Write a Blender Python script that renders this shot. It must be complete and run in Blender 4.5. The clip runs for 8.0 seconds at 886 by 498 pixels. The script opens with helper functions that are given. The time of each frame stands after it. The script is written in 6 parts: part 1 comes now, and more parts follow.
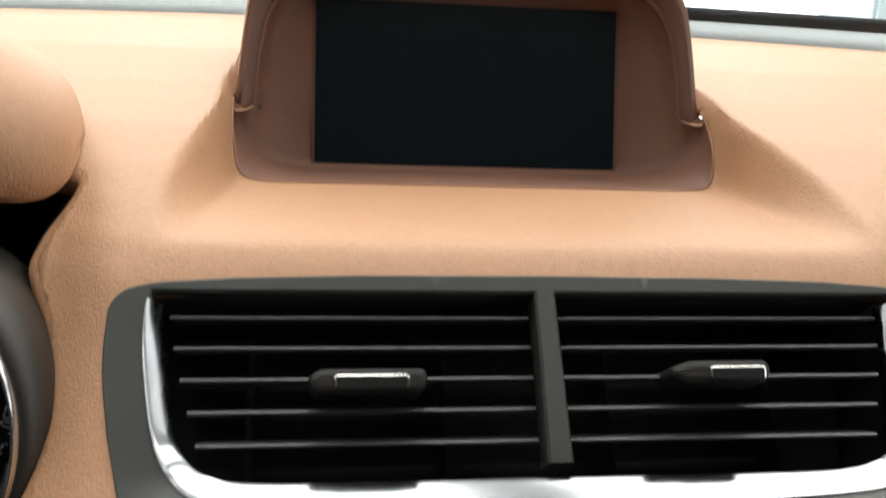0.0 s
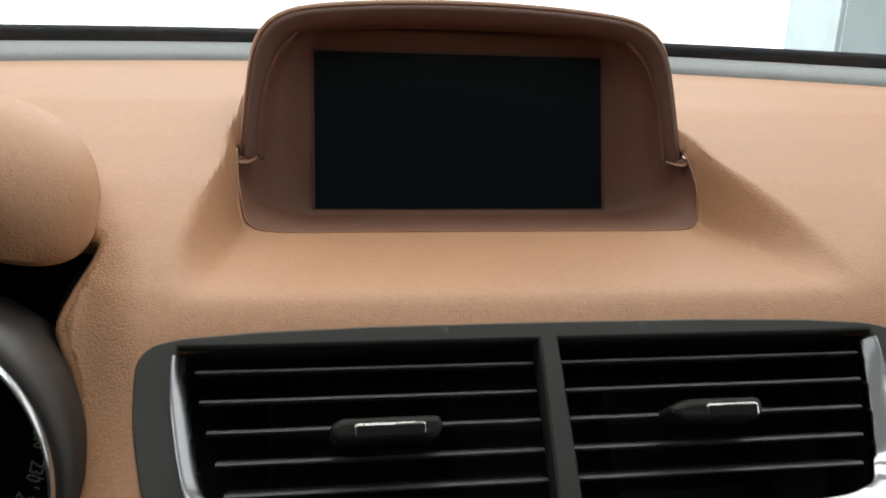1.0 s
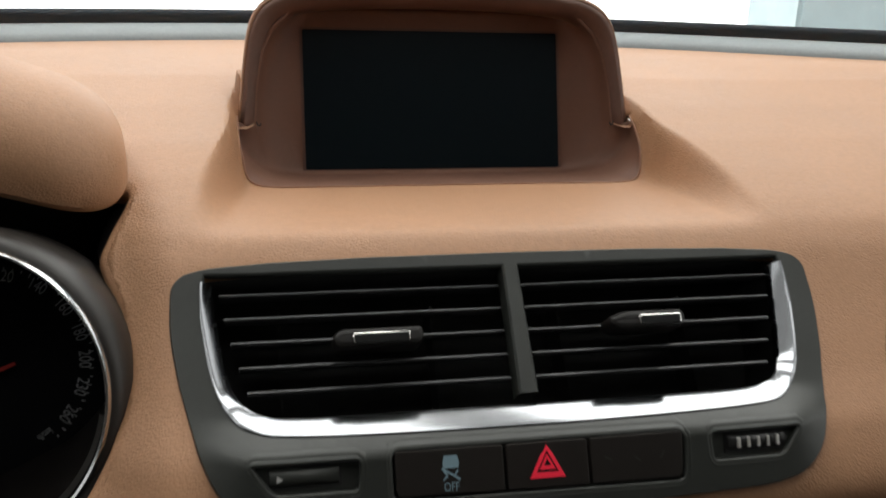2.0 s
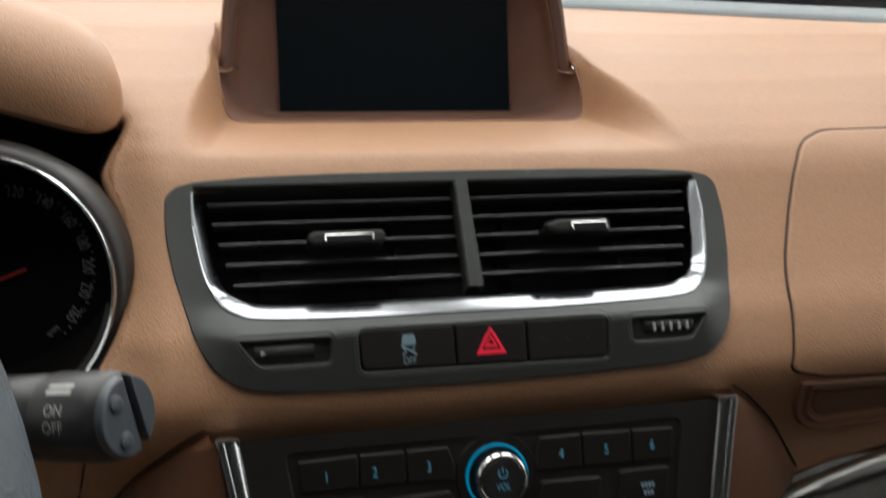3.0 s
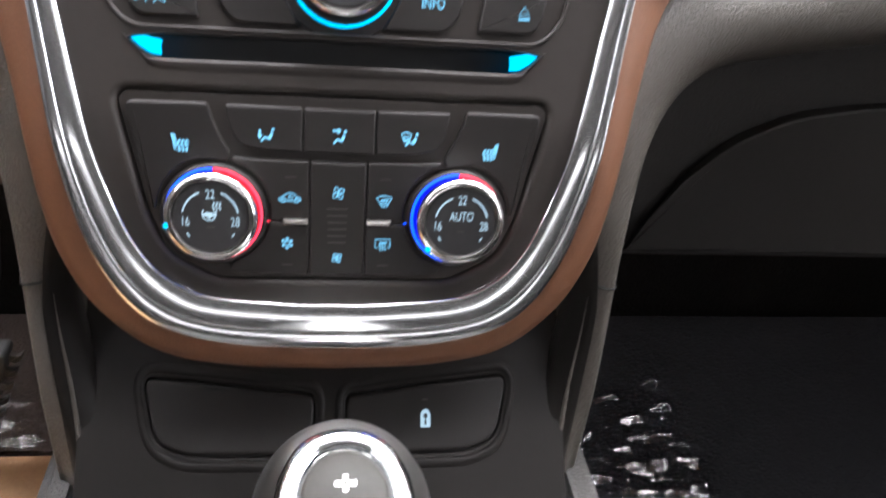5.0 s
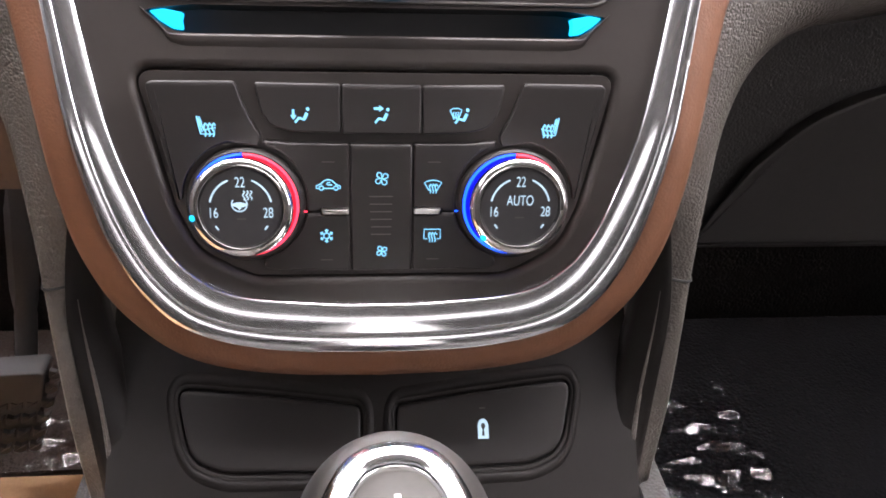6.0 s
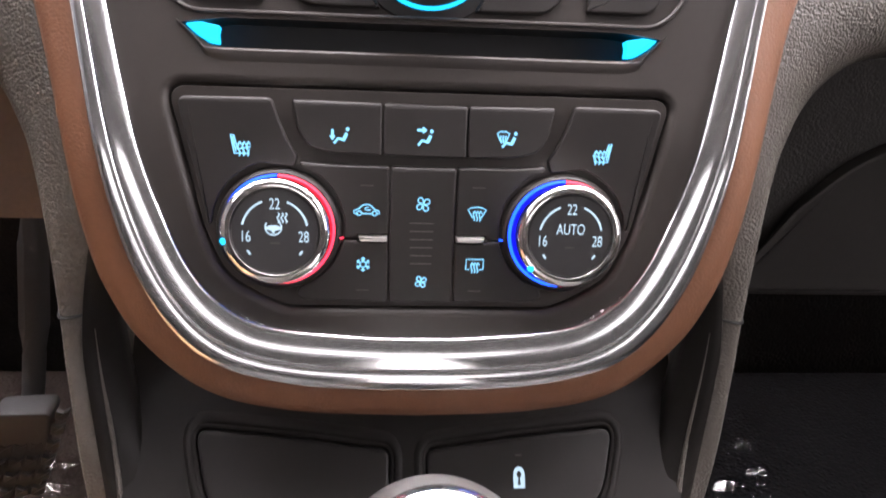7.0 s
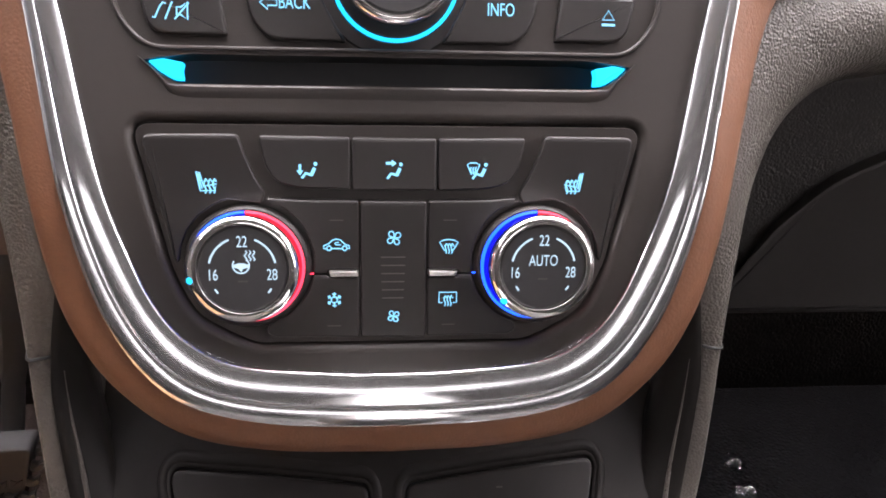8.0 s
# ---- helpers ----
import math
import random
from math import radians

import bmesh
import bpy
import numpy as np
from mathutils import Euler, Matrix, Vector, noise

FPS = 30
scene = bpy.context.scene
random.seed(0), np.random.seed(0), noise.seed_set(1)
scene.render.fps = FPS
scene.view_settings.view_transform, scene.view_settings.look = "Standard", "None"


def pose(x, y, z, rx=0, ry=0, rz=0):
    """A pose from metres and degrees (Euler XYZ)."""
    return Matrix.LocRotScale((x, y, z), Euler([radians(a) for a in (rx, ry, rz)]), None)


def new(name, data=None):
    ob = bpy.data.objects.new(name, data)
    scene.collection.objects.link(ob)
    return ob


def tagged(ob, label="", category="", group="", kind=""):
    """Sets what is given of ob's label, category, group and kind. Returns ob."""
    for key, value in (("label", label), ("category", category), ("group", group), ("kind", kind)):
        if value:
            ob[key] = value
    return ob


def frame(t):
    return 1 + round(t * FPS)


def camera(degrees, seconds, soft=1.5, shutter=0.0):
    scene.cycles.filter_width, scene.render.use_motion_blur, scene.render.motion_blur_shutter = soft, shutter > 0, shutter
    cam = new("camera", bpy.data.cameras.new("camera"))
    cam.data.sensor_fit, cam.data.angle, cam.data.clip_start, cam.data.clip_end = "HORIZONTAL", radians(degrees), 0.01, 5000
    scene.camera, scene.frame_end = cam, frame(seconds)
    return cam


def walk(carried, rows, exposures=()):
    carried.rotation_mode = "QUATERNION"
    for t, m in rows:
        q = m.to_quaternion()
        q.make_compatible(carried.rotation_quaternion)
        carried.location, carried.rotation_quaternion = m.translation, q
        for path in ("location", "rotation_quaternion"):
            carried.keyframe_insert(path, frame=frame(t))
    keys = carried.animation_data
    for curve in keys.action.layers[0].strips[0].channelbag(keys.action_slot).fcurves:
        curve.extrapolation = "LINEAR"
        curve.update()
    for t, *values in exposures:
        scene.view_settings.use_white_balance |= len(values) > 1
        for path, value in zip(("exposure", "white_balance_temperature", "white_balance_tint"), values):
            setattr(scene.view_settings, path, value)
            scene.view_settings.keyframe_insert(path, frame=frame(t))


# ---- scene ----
cam = camera(54.62, 8.0, soft=1.7, shutter=0.6)
ROWS = [
    (0.0, -0.0716, 0.0173, 0.7370, 72.03, -3.09, -7.23),
    (0.5, -0.0752, 0.0238, 0.7491, 73.18, -2.81, -8.32),
    (1.0, -0.0841, 0.0067, 0.7513, 73.50, -2.18, -9.05),
    (1.5, -0.0892, -0.0259, 0.7543, 72.83, -1.79, -10.06),
    (1.7, -0.0920, -0.0364, 0.7541, 72.50, -1.74, -10.54),
    (2.8, -0.1046, -0.1101, 0.7469, 71.86, -1.79, -12.50),
    (3.0, -0.1035, -0.1182, 0.7414, 71.11, -1.98, -13.09),
    (3.3, -0.0982, -0.1269, 0.7250, 69.40, -2.45, -13.85),
    (3.4, -0.0956, -0.1293, 0.7159, 68.62, -2.53, -13.99),
    (3.5, -0.0931, -0.1356, 0.7107, 67.69, -2.54, -14.00),
    (3.8, -0.0721, -0.1431, 0.6874, 66.54, -2.83, -13.99),
    (4.0, -0.0539, -0.1418, 0.6783, 64.07, -4.06, -12.79),
    (4.2, -0.0413, -0.1529, 0.6482, 62.72, -5.71, -10.98),
    (4.5, -0.0229, -0.1466, 0.6043, 60.47, -6.53, -9.10),
    (4.8, -0.0117, -0.1320, 0.5695, 59.36, -5.85, -7.64),
    (5.0, -0.0093, -0.1288, 0.5527, 58.74, -5.29, -7.02),
    (5.2, -0.0117, -0.1224, 0.5476, 58.35, -4.55, -6.31),
    (6.3, -0.0074, -0.1024, 0.5254, 60.24, -2.16, -5.05),
    (6.5, -0.0084, -0.1020, 0.5249, 60.89, -2.30, -4.53),
    (7.0, -0.0178, -0.0923, 0.5141, 62.93, -3.19, -4.31),
    (7.5, -0.0141, -0.0896, 0.5179, 63.98, -2.61, -4.99),
    (8.0, -0.0121, -0.0875, 0.5172, 64.12, -2.36, -5.49),
]
EXPOSURES = [(0.0, -0.30, 6450, 6), (0.5, -0.68, 6400, 6), (1.0, -0.95, 6400, 7), (1.7, -0.93, 6430, 7), (3.0, -0.68, 6300, 7), (3.5, -0.4, 6150, 9), (4.0, 0.7, 5900, 9), (4.5, 1.85, 5950, 10), (5.0, 2.35, 6080, 15), (6.5, 2.6, 6350, 22), (8.0, 2.6, 6350, 22)]
walk(cam, [(t, pose(x, y, z, rx, ry, rz)) for t, x, y, z, rx, ry, rz in ROWS], EXPOSURES)

# ---- light: a bright white hall outside the car's windows ----
hall = bpy.data.worlds.new("bright_hall")
scene.world = hall
hall.use_nodes = True
hall.node_tree.nodes["Background"].inputs["Color"].default_value = (1.0, 0.985, 0.96, 1)
hall.node_tree.nodes["Background"].inputs["Strength"].default_value = 0.35


# ---- materials ----
def material(name, color, rough=0.5, metal=0.0, grain=0.0, grain_size=900.0, vary=0.12, vary_size=14.0, spec=0.5, emit=0.0, fine=0.0, coat=0.0):
    m = bpy.data.materials.new(name)
    m.use_nodes = True
    nt = m.node_tree
    b = nt.nodes["Principled BSDF"]
    b.inputs["Roughness"].default_value = rough
    b.inputs["Metallic"].default_value = metal
    b.inputs["Specular IOR Level"].default_value = spec
    b.inputs["Coat Weight"].default_value = coat
    b.inputs["Base Color"].default_value = (*color, 1)
    if emit:
        b.inputs["Emission Color"].default_value = (*color, 1)
        b.inputs["Emission Strength"].default_value = emit
        b.inputs["Base Color"].default_value = (color[0] * 0.25, color[1] * 0.25, color[2] * 0.25, 1)
        b.inputs["Specular IOR Level"].default_value = 0.1
        return m
    tc = nt.nodes.new("ShaderNodeTexCoord")
    if vary:
        n1 = nt.nodes.new("ShaderNodeTexNoise")
        n1.inputs["Scale"].default_value = vary_size
        n1.inputs["Detail"].default_value = 6
        n2 = nt.nodes.new("ShaderNodeTexNoise")
        n2.inputs["Scale"].default_value = 420
        add = nt.nodes.new("ShaderNodeMath")
        add.operation = "ADD"
        nt.links.new(tc.outputs["Object"], n1.inputs["Vector"])
        nt.links.new(tc.outputs["Object"], n2.inputs["Vector"])
        nt.links.new(n1.outputs["Fac"], add.inputs[0])
        nt.links.new(n2.outputs["Fac"], add.inputs[1])
        mp = nt.nodes.new("ShaderNodeMapRange")
        mp.inputs["From Min"].default_value = 0.6
        mp.inputs["From Max"].default_value = 1.4
        mp.inputs["To Min"].default_value = 1 - vary
        mp.inputs["To Max"].default_value = 1 + vary
        nt.links.new(add.outputs[0], mp.inputs["Value"])
        mul = nt.nodes.new("ShaderNodeVectorMath")
        mul.operation = "SCALE"
        mul.inputs[0].default_value = color
        nt.links.new(mp.outputs["Result"], mul.inputs["Scale"])
        nt.links.new(mul.outputs["Vector"], b.inputs["Base Color"])
        rr = nt.nodes.new("ShaderNodeMapRange")
        rr.inputs["To Min"].default_value = max(rough - 0.07, 0.02)
        rr.inputs["To Max"].default_value = rough + 0.07
        nt.links.new(n1.outputs["Fac"], rr.inputs["Value"])
        nt.links.new(rr.outputs["Result"], b.inputs["Roughness"])
    if grain:
        warp = nt.nodes.new("ShaderNodeTexNoise")
        warp.inputs["Scale"].default_value = grain_size * 0.45
        mixv = nt.nodes.new("ShaderNodeVectorMath")
        mixv.operation = "MULTIPLY_ADD"
        mixv.inputs[1].default_value = (0.7 / grain_size,) * 3
        nt.links.new(tc.outputs["Object"], warp.inputs["Vector"])
        nt.links.new(warp.outputs["Color"], mixv.inputs[0])
        nt.links.new(tc.outputs["Object"], mixv.inputs[2])
        v = nt.nodes.new("ShaderNodeTexVoronoi")
        v.feature = "SMOOTH_F1"
        v.inputs["Scale"].default_value = grain_size
        v.inputs["Smoothness"].default_value = 0.35
        nt.links.new(mixv.outputs["Vector"], v.inputs["Vector"])
        big = nt.nodes.new("ShaderNodeTexNoise")
        big.inputs["Scale"].default_value = 60
        nt.links.new(tc.outputs["Object"], big.inputs["Vector"])
        amp = nt.nodes.new("ShaderNodeMath")
        amp.operation = "MULTIPLY"
        nt.links.new(v.outputs["Distance"], amp.inputs[0])
        nt.links.new(big.outputs["Fac"], amp.inputs[1])
        bp = nt.nodes.new("ShaderNodeBump")
        bp.invert = True
        bp.inputs["Strength"].default_value = 1.0
        bp.inputs["Distance"].default_value = grain
        nt.links.new(amp.outputs[0], bp.inputs["Height"])
        nt.links.new(bp.outputs["Normal"], b.inputs["Normal"])
    elif fine:
        f = nt.nodes.new("ShaderNodeTexNoise")
        f.inputs["Scale"].default_value = 2600
        f.inputs["Detail"].default_value = 3
        nt.links.new(tc.outputs["Object"], f.inputs["Vector"])
        bp = nt.nodes.new("ShaderNodeBump")
        bp.inputs["Distance"].default_value = fine
        nt.links.new(f.outputs["Fac"], bp.inputs["Height"])
        nt.links.new(bp.outputs["Normal"], b.inputs["Normal"])
    return m


TAN = material("tan_leather", (0.405, 0.213, 0.113), 0.54, grain=0.00036, grain_size=1080, vary=0.10)
TAN_PLASTIC = material("tan_plastic", (0.25, 0.118, 0.066), 0.5, fine=0.00006, vary=0.06)
BOWL = material("russet_bowl_plastic", (0.165, 0.076, 0.047), 0.6, fine=0.00008, vary=0.08)
# Brown trim; on the hood's lip its darkness stands for shade
BROWN = material("brown_trim_and_shade", (0.128, 0.062, 0.042), 0.55, fine=0.00008, vary=0.08)
HOOD = material("tan_hood_leather", (0.30, 0.155, 0.086), 0.52, grain=0.0003, grain_size=1080, vary=0.1)
BEZEL = material("grey_brown_bezel", (0.021, 0.017, 0.014), 0.42, vary=0.05)
# Base darkened for the shade low on the surround, not the leather's own tan
TRIM_TAN = material("shaded_tan_leather", (0.118, 0.046, 0.019), 0.58, grain=0.00018, grain_size=1000, vary=0.1)
FRAME = material("warm_grey_plastic", (0.034, 0.036, 0.032), 0.36, fine=0.00005, vary=0.06, spec=0.42)
FASCIA = material("charcoal_fascia", (0.0190, 0.0154, 0.0134), 0.45, fine=0.00005, vary=0.08, spec=0.32)
BUTTON = material("black_button_plastic", (0.0108, 0.0090, 0.0081), 0.47, fine=0.00003, vary=0.08, spec=0.3)
# Fascia plastic with the shade under the leather surround put into its base colour
CONSOLE = material("shaded_console_plastic", (0.0095, 0.0080, 0.0070), 0.5, fine=0.00006, vary=0.1, spec=0.2)
WELL = material("black_gap", (0.0180, 0.0180, 0.0180), 0.6, vary=0.1)
SLAT = material("black_slat_plastic", (0.0408, 0.0408, 0.0425), 0.42, fine=0.00003, vary=0.08)
GREY_GRAIN = material("grained_charcoal_vinyl", (0.080, 0.071, 0.060), 0.40, grain=0.0009, grain_size=1000, vary=0.1)
DARK_GRAIN = material("grained_black_plastic", (0.046, 0.043, 0.040), 0.5, grain=0.0008, grain_size=700, vary=0.12)
LID_PLASTIC = material("black_lid_plastic", (0.042, 0.039, 0.036), 0.42, fine=0.00008, vary=0.1)
CHROME = material("chrome", (0.68, 0.69, 0.70), 0.16, metal=1.0, vary=0.03)
BAR = material("brushed_silver_bar", (0.72, 0.70, 0.67), 0.36, metal=1.0, vary=0.03)
SATIN = material("satin_silver", (0.55, 0.54, 0.51), 0.34, metal=1.0, vary=0.04)
# Base colour darkened so the mirrored overhead light looks dimmer
VENT_CHROME = material("darkened_chrome", (0.37, 0.38, 0.40), 0.14, metal=1.0, vary=0.03)
KNOB_CHROME = material("polished_chrome", (0.82, 0.80, 0.78), 0.07, metal=1.0, vary=0.02)
SEAM = material("dark_brown_seam", (0.030, 0.016, 0.011), 0.7, vary=0.1)
MARK = material("moulded_grey_mark", (0.048, 0.043, 0.039), 0.5, vary=0.05)
INLAY = material("matt_black_inlay", (0.008, 0.008, 0.008), 0.6, vary=0.0, spec=0.15)
SCREEN = material("dark_screen_glass", (0.0055, 0.0095, 0.0125), 0.25, vary=0.0, spec=0.3)
GAUGE = material("gauge_black", (0.006, 0.006, 0.007), 0.5, vary=0.1, spec=0.1)
GAUGE_INK = material("gauge_white_ink", (0.42, 0.42, 0.42), 0.6, vary=0.05)
NEEDLE = material("red_needle", (0.55, 0.03, 0.02), 0.5, vary=0.05)
GREY_INK = material("grey_print", (0.45, 0.44, 0.42), 0.6, vary=0.05)
ICON = material("ice_blue_light", (0.20, 0.58, 0.82), emit=0.27)
ICON_DIM = material("white_blue_print", (0.42, 0.60, 0.68), emit=0.22)
CYAN = material("cyan_light", (0.0, 0.45, 0.82), emit=0.40)
BLUE = material("blue_light", (0.006, 0.008, 1.0), emit=0.24)
RED = material("red_light", (0.95, 0.02, 0.045), emit=0.16)
AZURE = material("azure_light", (0.008, 0.075, 1.0), emit=0.75)
ROSE = material("rose_light", (1.0, 0.05, 0.09), emit=0.42)
HAZARD = material("hazard_red", (0.85, 0.03, 0.06), emit=0.75)
STALK = material("stalk_plastic", (0.022, 0.021, 0.021), 0.36, fine=0.00004, vary=0.08)
STALK_CAP = material("stalk_cap_grey", (0.065, 0.075, 0.085), 0.35, vary=0.06)
WHEEL = material("wheel_grey_leather", (0.10, 0.115, 0.13), 0.4, grain=0.0006, grain_size=800)
FRIT = material("black_glass_band", (0.006, 0.011, 0.016), 0.8, vary=0.05, spec=0.05)
GRILLE = material("grey_demister_strip", (0.26, 0.29, 0.30), 0.5, fine=0.00006)
BULKHEAD = material("black_felt", (0.017, 0.0162, 0.0160), 0.95, grain=0.002, grain_size=300, vary=0.25, spec=0.05)
CARPET = material("black_carpet", (0.0072, 0.0072, 0.0078), 0.95, grain=0.003, grain_size=300, vary=0.3, spec=0.05)
RUBBER = material("black_rubber", (0.032, 0.032, 0.032), 0.55, fine=0.0001)
HEADLINER = material("grey_headliner", (0.14, 0.135, 0.128), 0.9, fine=0.0002)
DOORCARD = material("dark_door_card", (0.05, 0.042, 0.037), 0.6, fine=0.0001)
FOOTWELL = material("brown_footwell_carpet", (0.040, 0.031, 0.027), 0.95, grain=0.002, grain_size=300, vary=0.25, spec=0.1)
REAR_BLACK = material("rear_blocker_black", (0.014, 0.013, 0.012), 0.9, fine=0.0003, spec=0.1)
TAUPE = material("taupe_knee_panel", (0.14, 0.10, 0.080), 0.5, fine=0.0001)
HALL_FLOOR = material("grey_hall_floor", (0.30, 0.295, 0.29), 0.4)
HALL_DARK = material("grey_hall_wall", (0.14, 0.135, 0.13), 0.7)
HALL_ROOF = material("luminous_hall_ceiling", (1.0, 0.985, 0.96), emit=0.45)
PILLAR = material("pale_blue_wall", (0.55, 0.68, 0.72), 0.6)
KNOB_FACE = material("knob_face_black", (0.020, 0.019, 0.019), 0.34, fine=0.00003)
GEAR_GREY = material("gear_insert_grey", (0.028, 0.0265, 0.0235), 0.45, vary=0.08, spec=0.10)
PAINT_WHITE = material("white_paint", (0.72, 0.72, 0.70), 0.5, vary=0.04)
GEAR_SILVER = material("satin_silver_knob", (0.42, 0.41, 0.39), 0.30, metal=1.0, vary=0.04)

MAT_TAN = material("woven_tan_mat", (0.36, 0.205, 0.10), 0.8, vary=0.12)
nt = MAT_TAN.node_tree
tc = nt.nodes.new("ShaderNodeTexCoord")
chk = nt.nodes.new("ShaderNodeTexChecker")
chk.inputs["Scale"].default_value = 230
bmpn = nt.nodes.new("ShaderNodeBump")
bmpn.inputs["Distance"].default_value = 0.002
nt.links.new(tc.outputs["Object"], chk.inputs["Vector"])
nt.links.new(chk.outputs["Fac"], bmpn.inputs["Height"])
nt.links.new(bmpn.outputs["Normal"], nt.nodes["Principled BSDF"].inputs["Normal"])


def glass(name, share, rough=0.03, tint=(1, 1, 1)):
    m = bpy.data.materials.new(name)
    m.use_nodes = True
    nt = m.node_tree
    nt.nodes.clear()
    out = nt.nodes.new("ShaderNodeOutputMaterial")
    mix = nt.nodes.new("ShaderNodeMixShader")
    tr = nt.nodes.new("ShaderNodeBsdfTransparent")
    gl = nt.nodes.new("ShaderNodeBsdfGlossy")
    tr.inputs["Color"].default_value = (*tint, 1)
    gl.inputs["Roughness"].default_value = rough
    mix.inputs["Fac"].default_value = share
    nt.links.new(tr.outputs[0], mix.inputs[1])
    nt.links.new(gl.outputs[0], mix.inputs[2])
    nt.links.new(mix.outputs[0], out.inputs["Surface"])
    return m


PANE = glass("window_glass", 0.025)
FILM = glass("clear_plastic_film", 0.03, 0.07)


# ---- building helpers ----
def thing(name, at, label, category, group="", kind=""):
    ob = new(name)
    ob.empty_display_size = 0.02
    ob.matrix_world = Matrix.Translation(at)
    ob.matrix_basis = Matrix.Translation(at)
    return tagged(ob, label, category, group, kind)


def attach(ob, parent):
    ob.parent = parent
    ob.matrix_parent_inverse = parent.matrix_basis.inverted() if parent.type == "EMPTY" else Matrix.Identity(4)
    return ob


def part(name, bm, mat, parent=None, label="", smooth=True, solid=0.0):
    me = bpy.data.meshes.new(name)
    bm.to_mesh(me)
    bm.free()
    if smooth:
        me.shade_smooth()
        me.set_sharp_from_angle(angle=radians(38))
        for face in me.polygons:
            if len(face.vertices) > 6:
                face.use_smooth = False
    me.materials.append(mat)
    ob = new(name, me)
    if parent:
        attach(ob, parent)
    if solid:
        md = ob.modifiers.new("thickness", "SOLIDIFY")
        md.thickness, md.offset = solid, -1
    if label:
        ob["label"] = label
    return ob


def smoothstep(t):
    t = min(max(t, 0.0), 1.0)
    return t * t * (3 - 2 * t)


def soft_table(points, spread, step=0.0005):
    """y as a smoothed function of z from (y, z) points."""
    p = sorted((z, y) for y, z in points)
    zs = np.arange(p[0][0], p[-1][0] + step, step)
    ys = np.interp(zs, [a for a, _ in p], [b for _, b in p])
    k = max(int(spread / step), 1)
    pad = np.concatenate([ys[0] - (ys[1] - ys[0]) * np.arange(k, 0, -1), ys, ys[-1] + (ys[-1] - ys[-2]) * np.arange(1, k + 1)])
    ys = np.convolve(pad, np.ones(2 * k + 1) / (2 * k + 1), "valid")
    return zs, ys


def lean_map(points, spread):
    """A map (x mm, z mm, h mm) to a place on a leaning face, h out towards the seats."""
    zs, ys = soft_table(points, spread)
    slope = np.gradient(ys, zs)

    def place(x, z, h=0.0):
        z = z / 1000
        y, k = float(np.interp(z, zs, ys)), float(np.interp(z, zs, slope))
        n = Vector((0, -1, k)).normalized()
        return Vector((x / 1000, y, z)) + n * (h / 1000)

    return place


def fillet(pts, r, seg=4):
    """Rounds the corners of a polygon by r (or by a third value in a point)."""
    out = []
    n = len(pts)
    for i in range(n):
        p, a, b = Vector(pts[i][:2]), Vector(pts[i - 1][:2]), Vector(pts[(i + 1) % n][:2])
        rr = pts[i][2] if len(pts[i]) > 2 else r
        d1, d2 = (a - p), (b - p)
        cut = min(rr, d1.length * 0.45, d2.length * 0.45)
        if cut < 0.05 or abs(d1.normalized().dot(d2.normalized())) > 0.992:
            out.append(tuple(p))
            continue
        s, e = p + d1.normalized() * cut, p + d2.normalized() * cut
        for k in range(seg + 1):
            t = k / seg
            out.append(tuple((1 - t) ** 2 * s + 2 * t * (1 - t) * p + t * t * e))
    return out


def area(pts):
    return sum(a[0] * b[1] - b[0] * a[1] for a, b in zip(pts, pts[1:] + pts[:1])) / 2


def inset(pts, d):
    """Moves an anticlockwise polygon's edges inwards by d."""
    out, n = [], len(pts)
    for i in range(n):
        p, a, b = Vector(pts[i]), Vector(pts[i - 1]), Vector(pts[(i + 1) % n])
        e1, e2 = (p - a).normalized(), (b - p).normalized()
        n1, n2 = Vector((-e1.y, e1.x)), Vector((-e2.y, e2.x))
        m = n1 + n2
        m = m / max(m.length_squared, 0.6) * 2 if m.length > 1e-6 else n1
        out.append(tuple(p + m * d))
    return out


def ccw(pts):
    pts = [tuple(p[:2]) for p in pts]
    return pts if area(pts) > 0 else pts[::-1]


def bridge(bm, a, b, closed=True):
    n = len(a)
    for i in range(n if closed else n - 1):
        j = (i + 1) % n
        if a[i] is not a[j] and b[i] is not b[j]:
            try:
                bm.faces.new((a[i], a[j], b[j], b[i]))
            except ValueError:
                pass


def plate(pts, place, h0, h1, edge, bm=None, dish=0.0, flat=1.0):
    """A raised piece with rounded edges on a leaning face; pts in mm."""
    bm = bm or bmesh.new()
    pts = ccw(pts)
    rings = [(0, h0), (0, h1 - edge), (0.3 * edge, h1 - 0.3 * edge), (edge, h1), (edge + 0.04, h1)]
    if dish:
        rings += [(edge + 1.2, h1), (edge + 2.2, h1 - dish)]
    last = None
    cx, cz = sum(p[0] for p in pts) / len(pts), (min(p[1] for p in pts) + max(p[1] for p in pts)) / 2
    top = place(cx, cz, h1)
    up = (place(cx, cz, h1 + 1) - top).normalized()
    for d, h in rings:
        ring = []
        for x, z in inset(pts, d) if d else pts:
            q = place(x, z, h)
            if h > h0:
                q = q - up * ((q - top).dot(up) - (h - h1) / 1000) * flat
            ring.append(bm.verts.new(q))
        if last:
            bridge(bm, last, ring)
        last = ring
    bm.faces.new(last)
    return bm


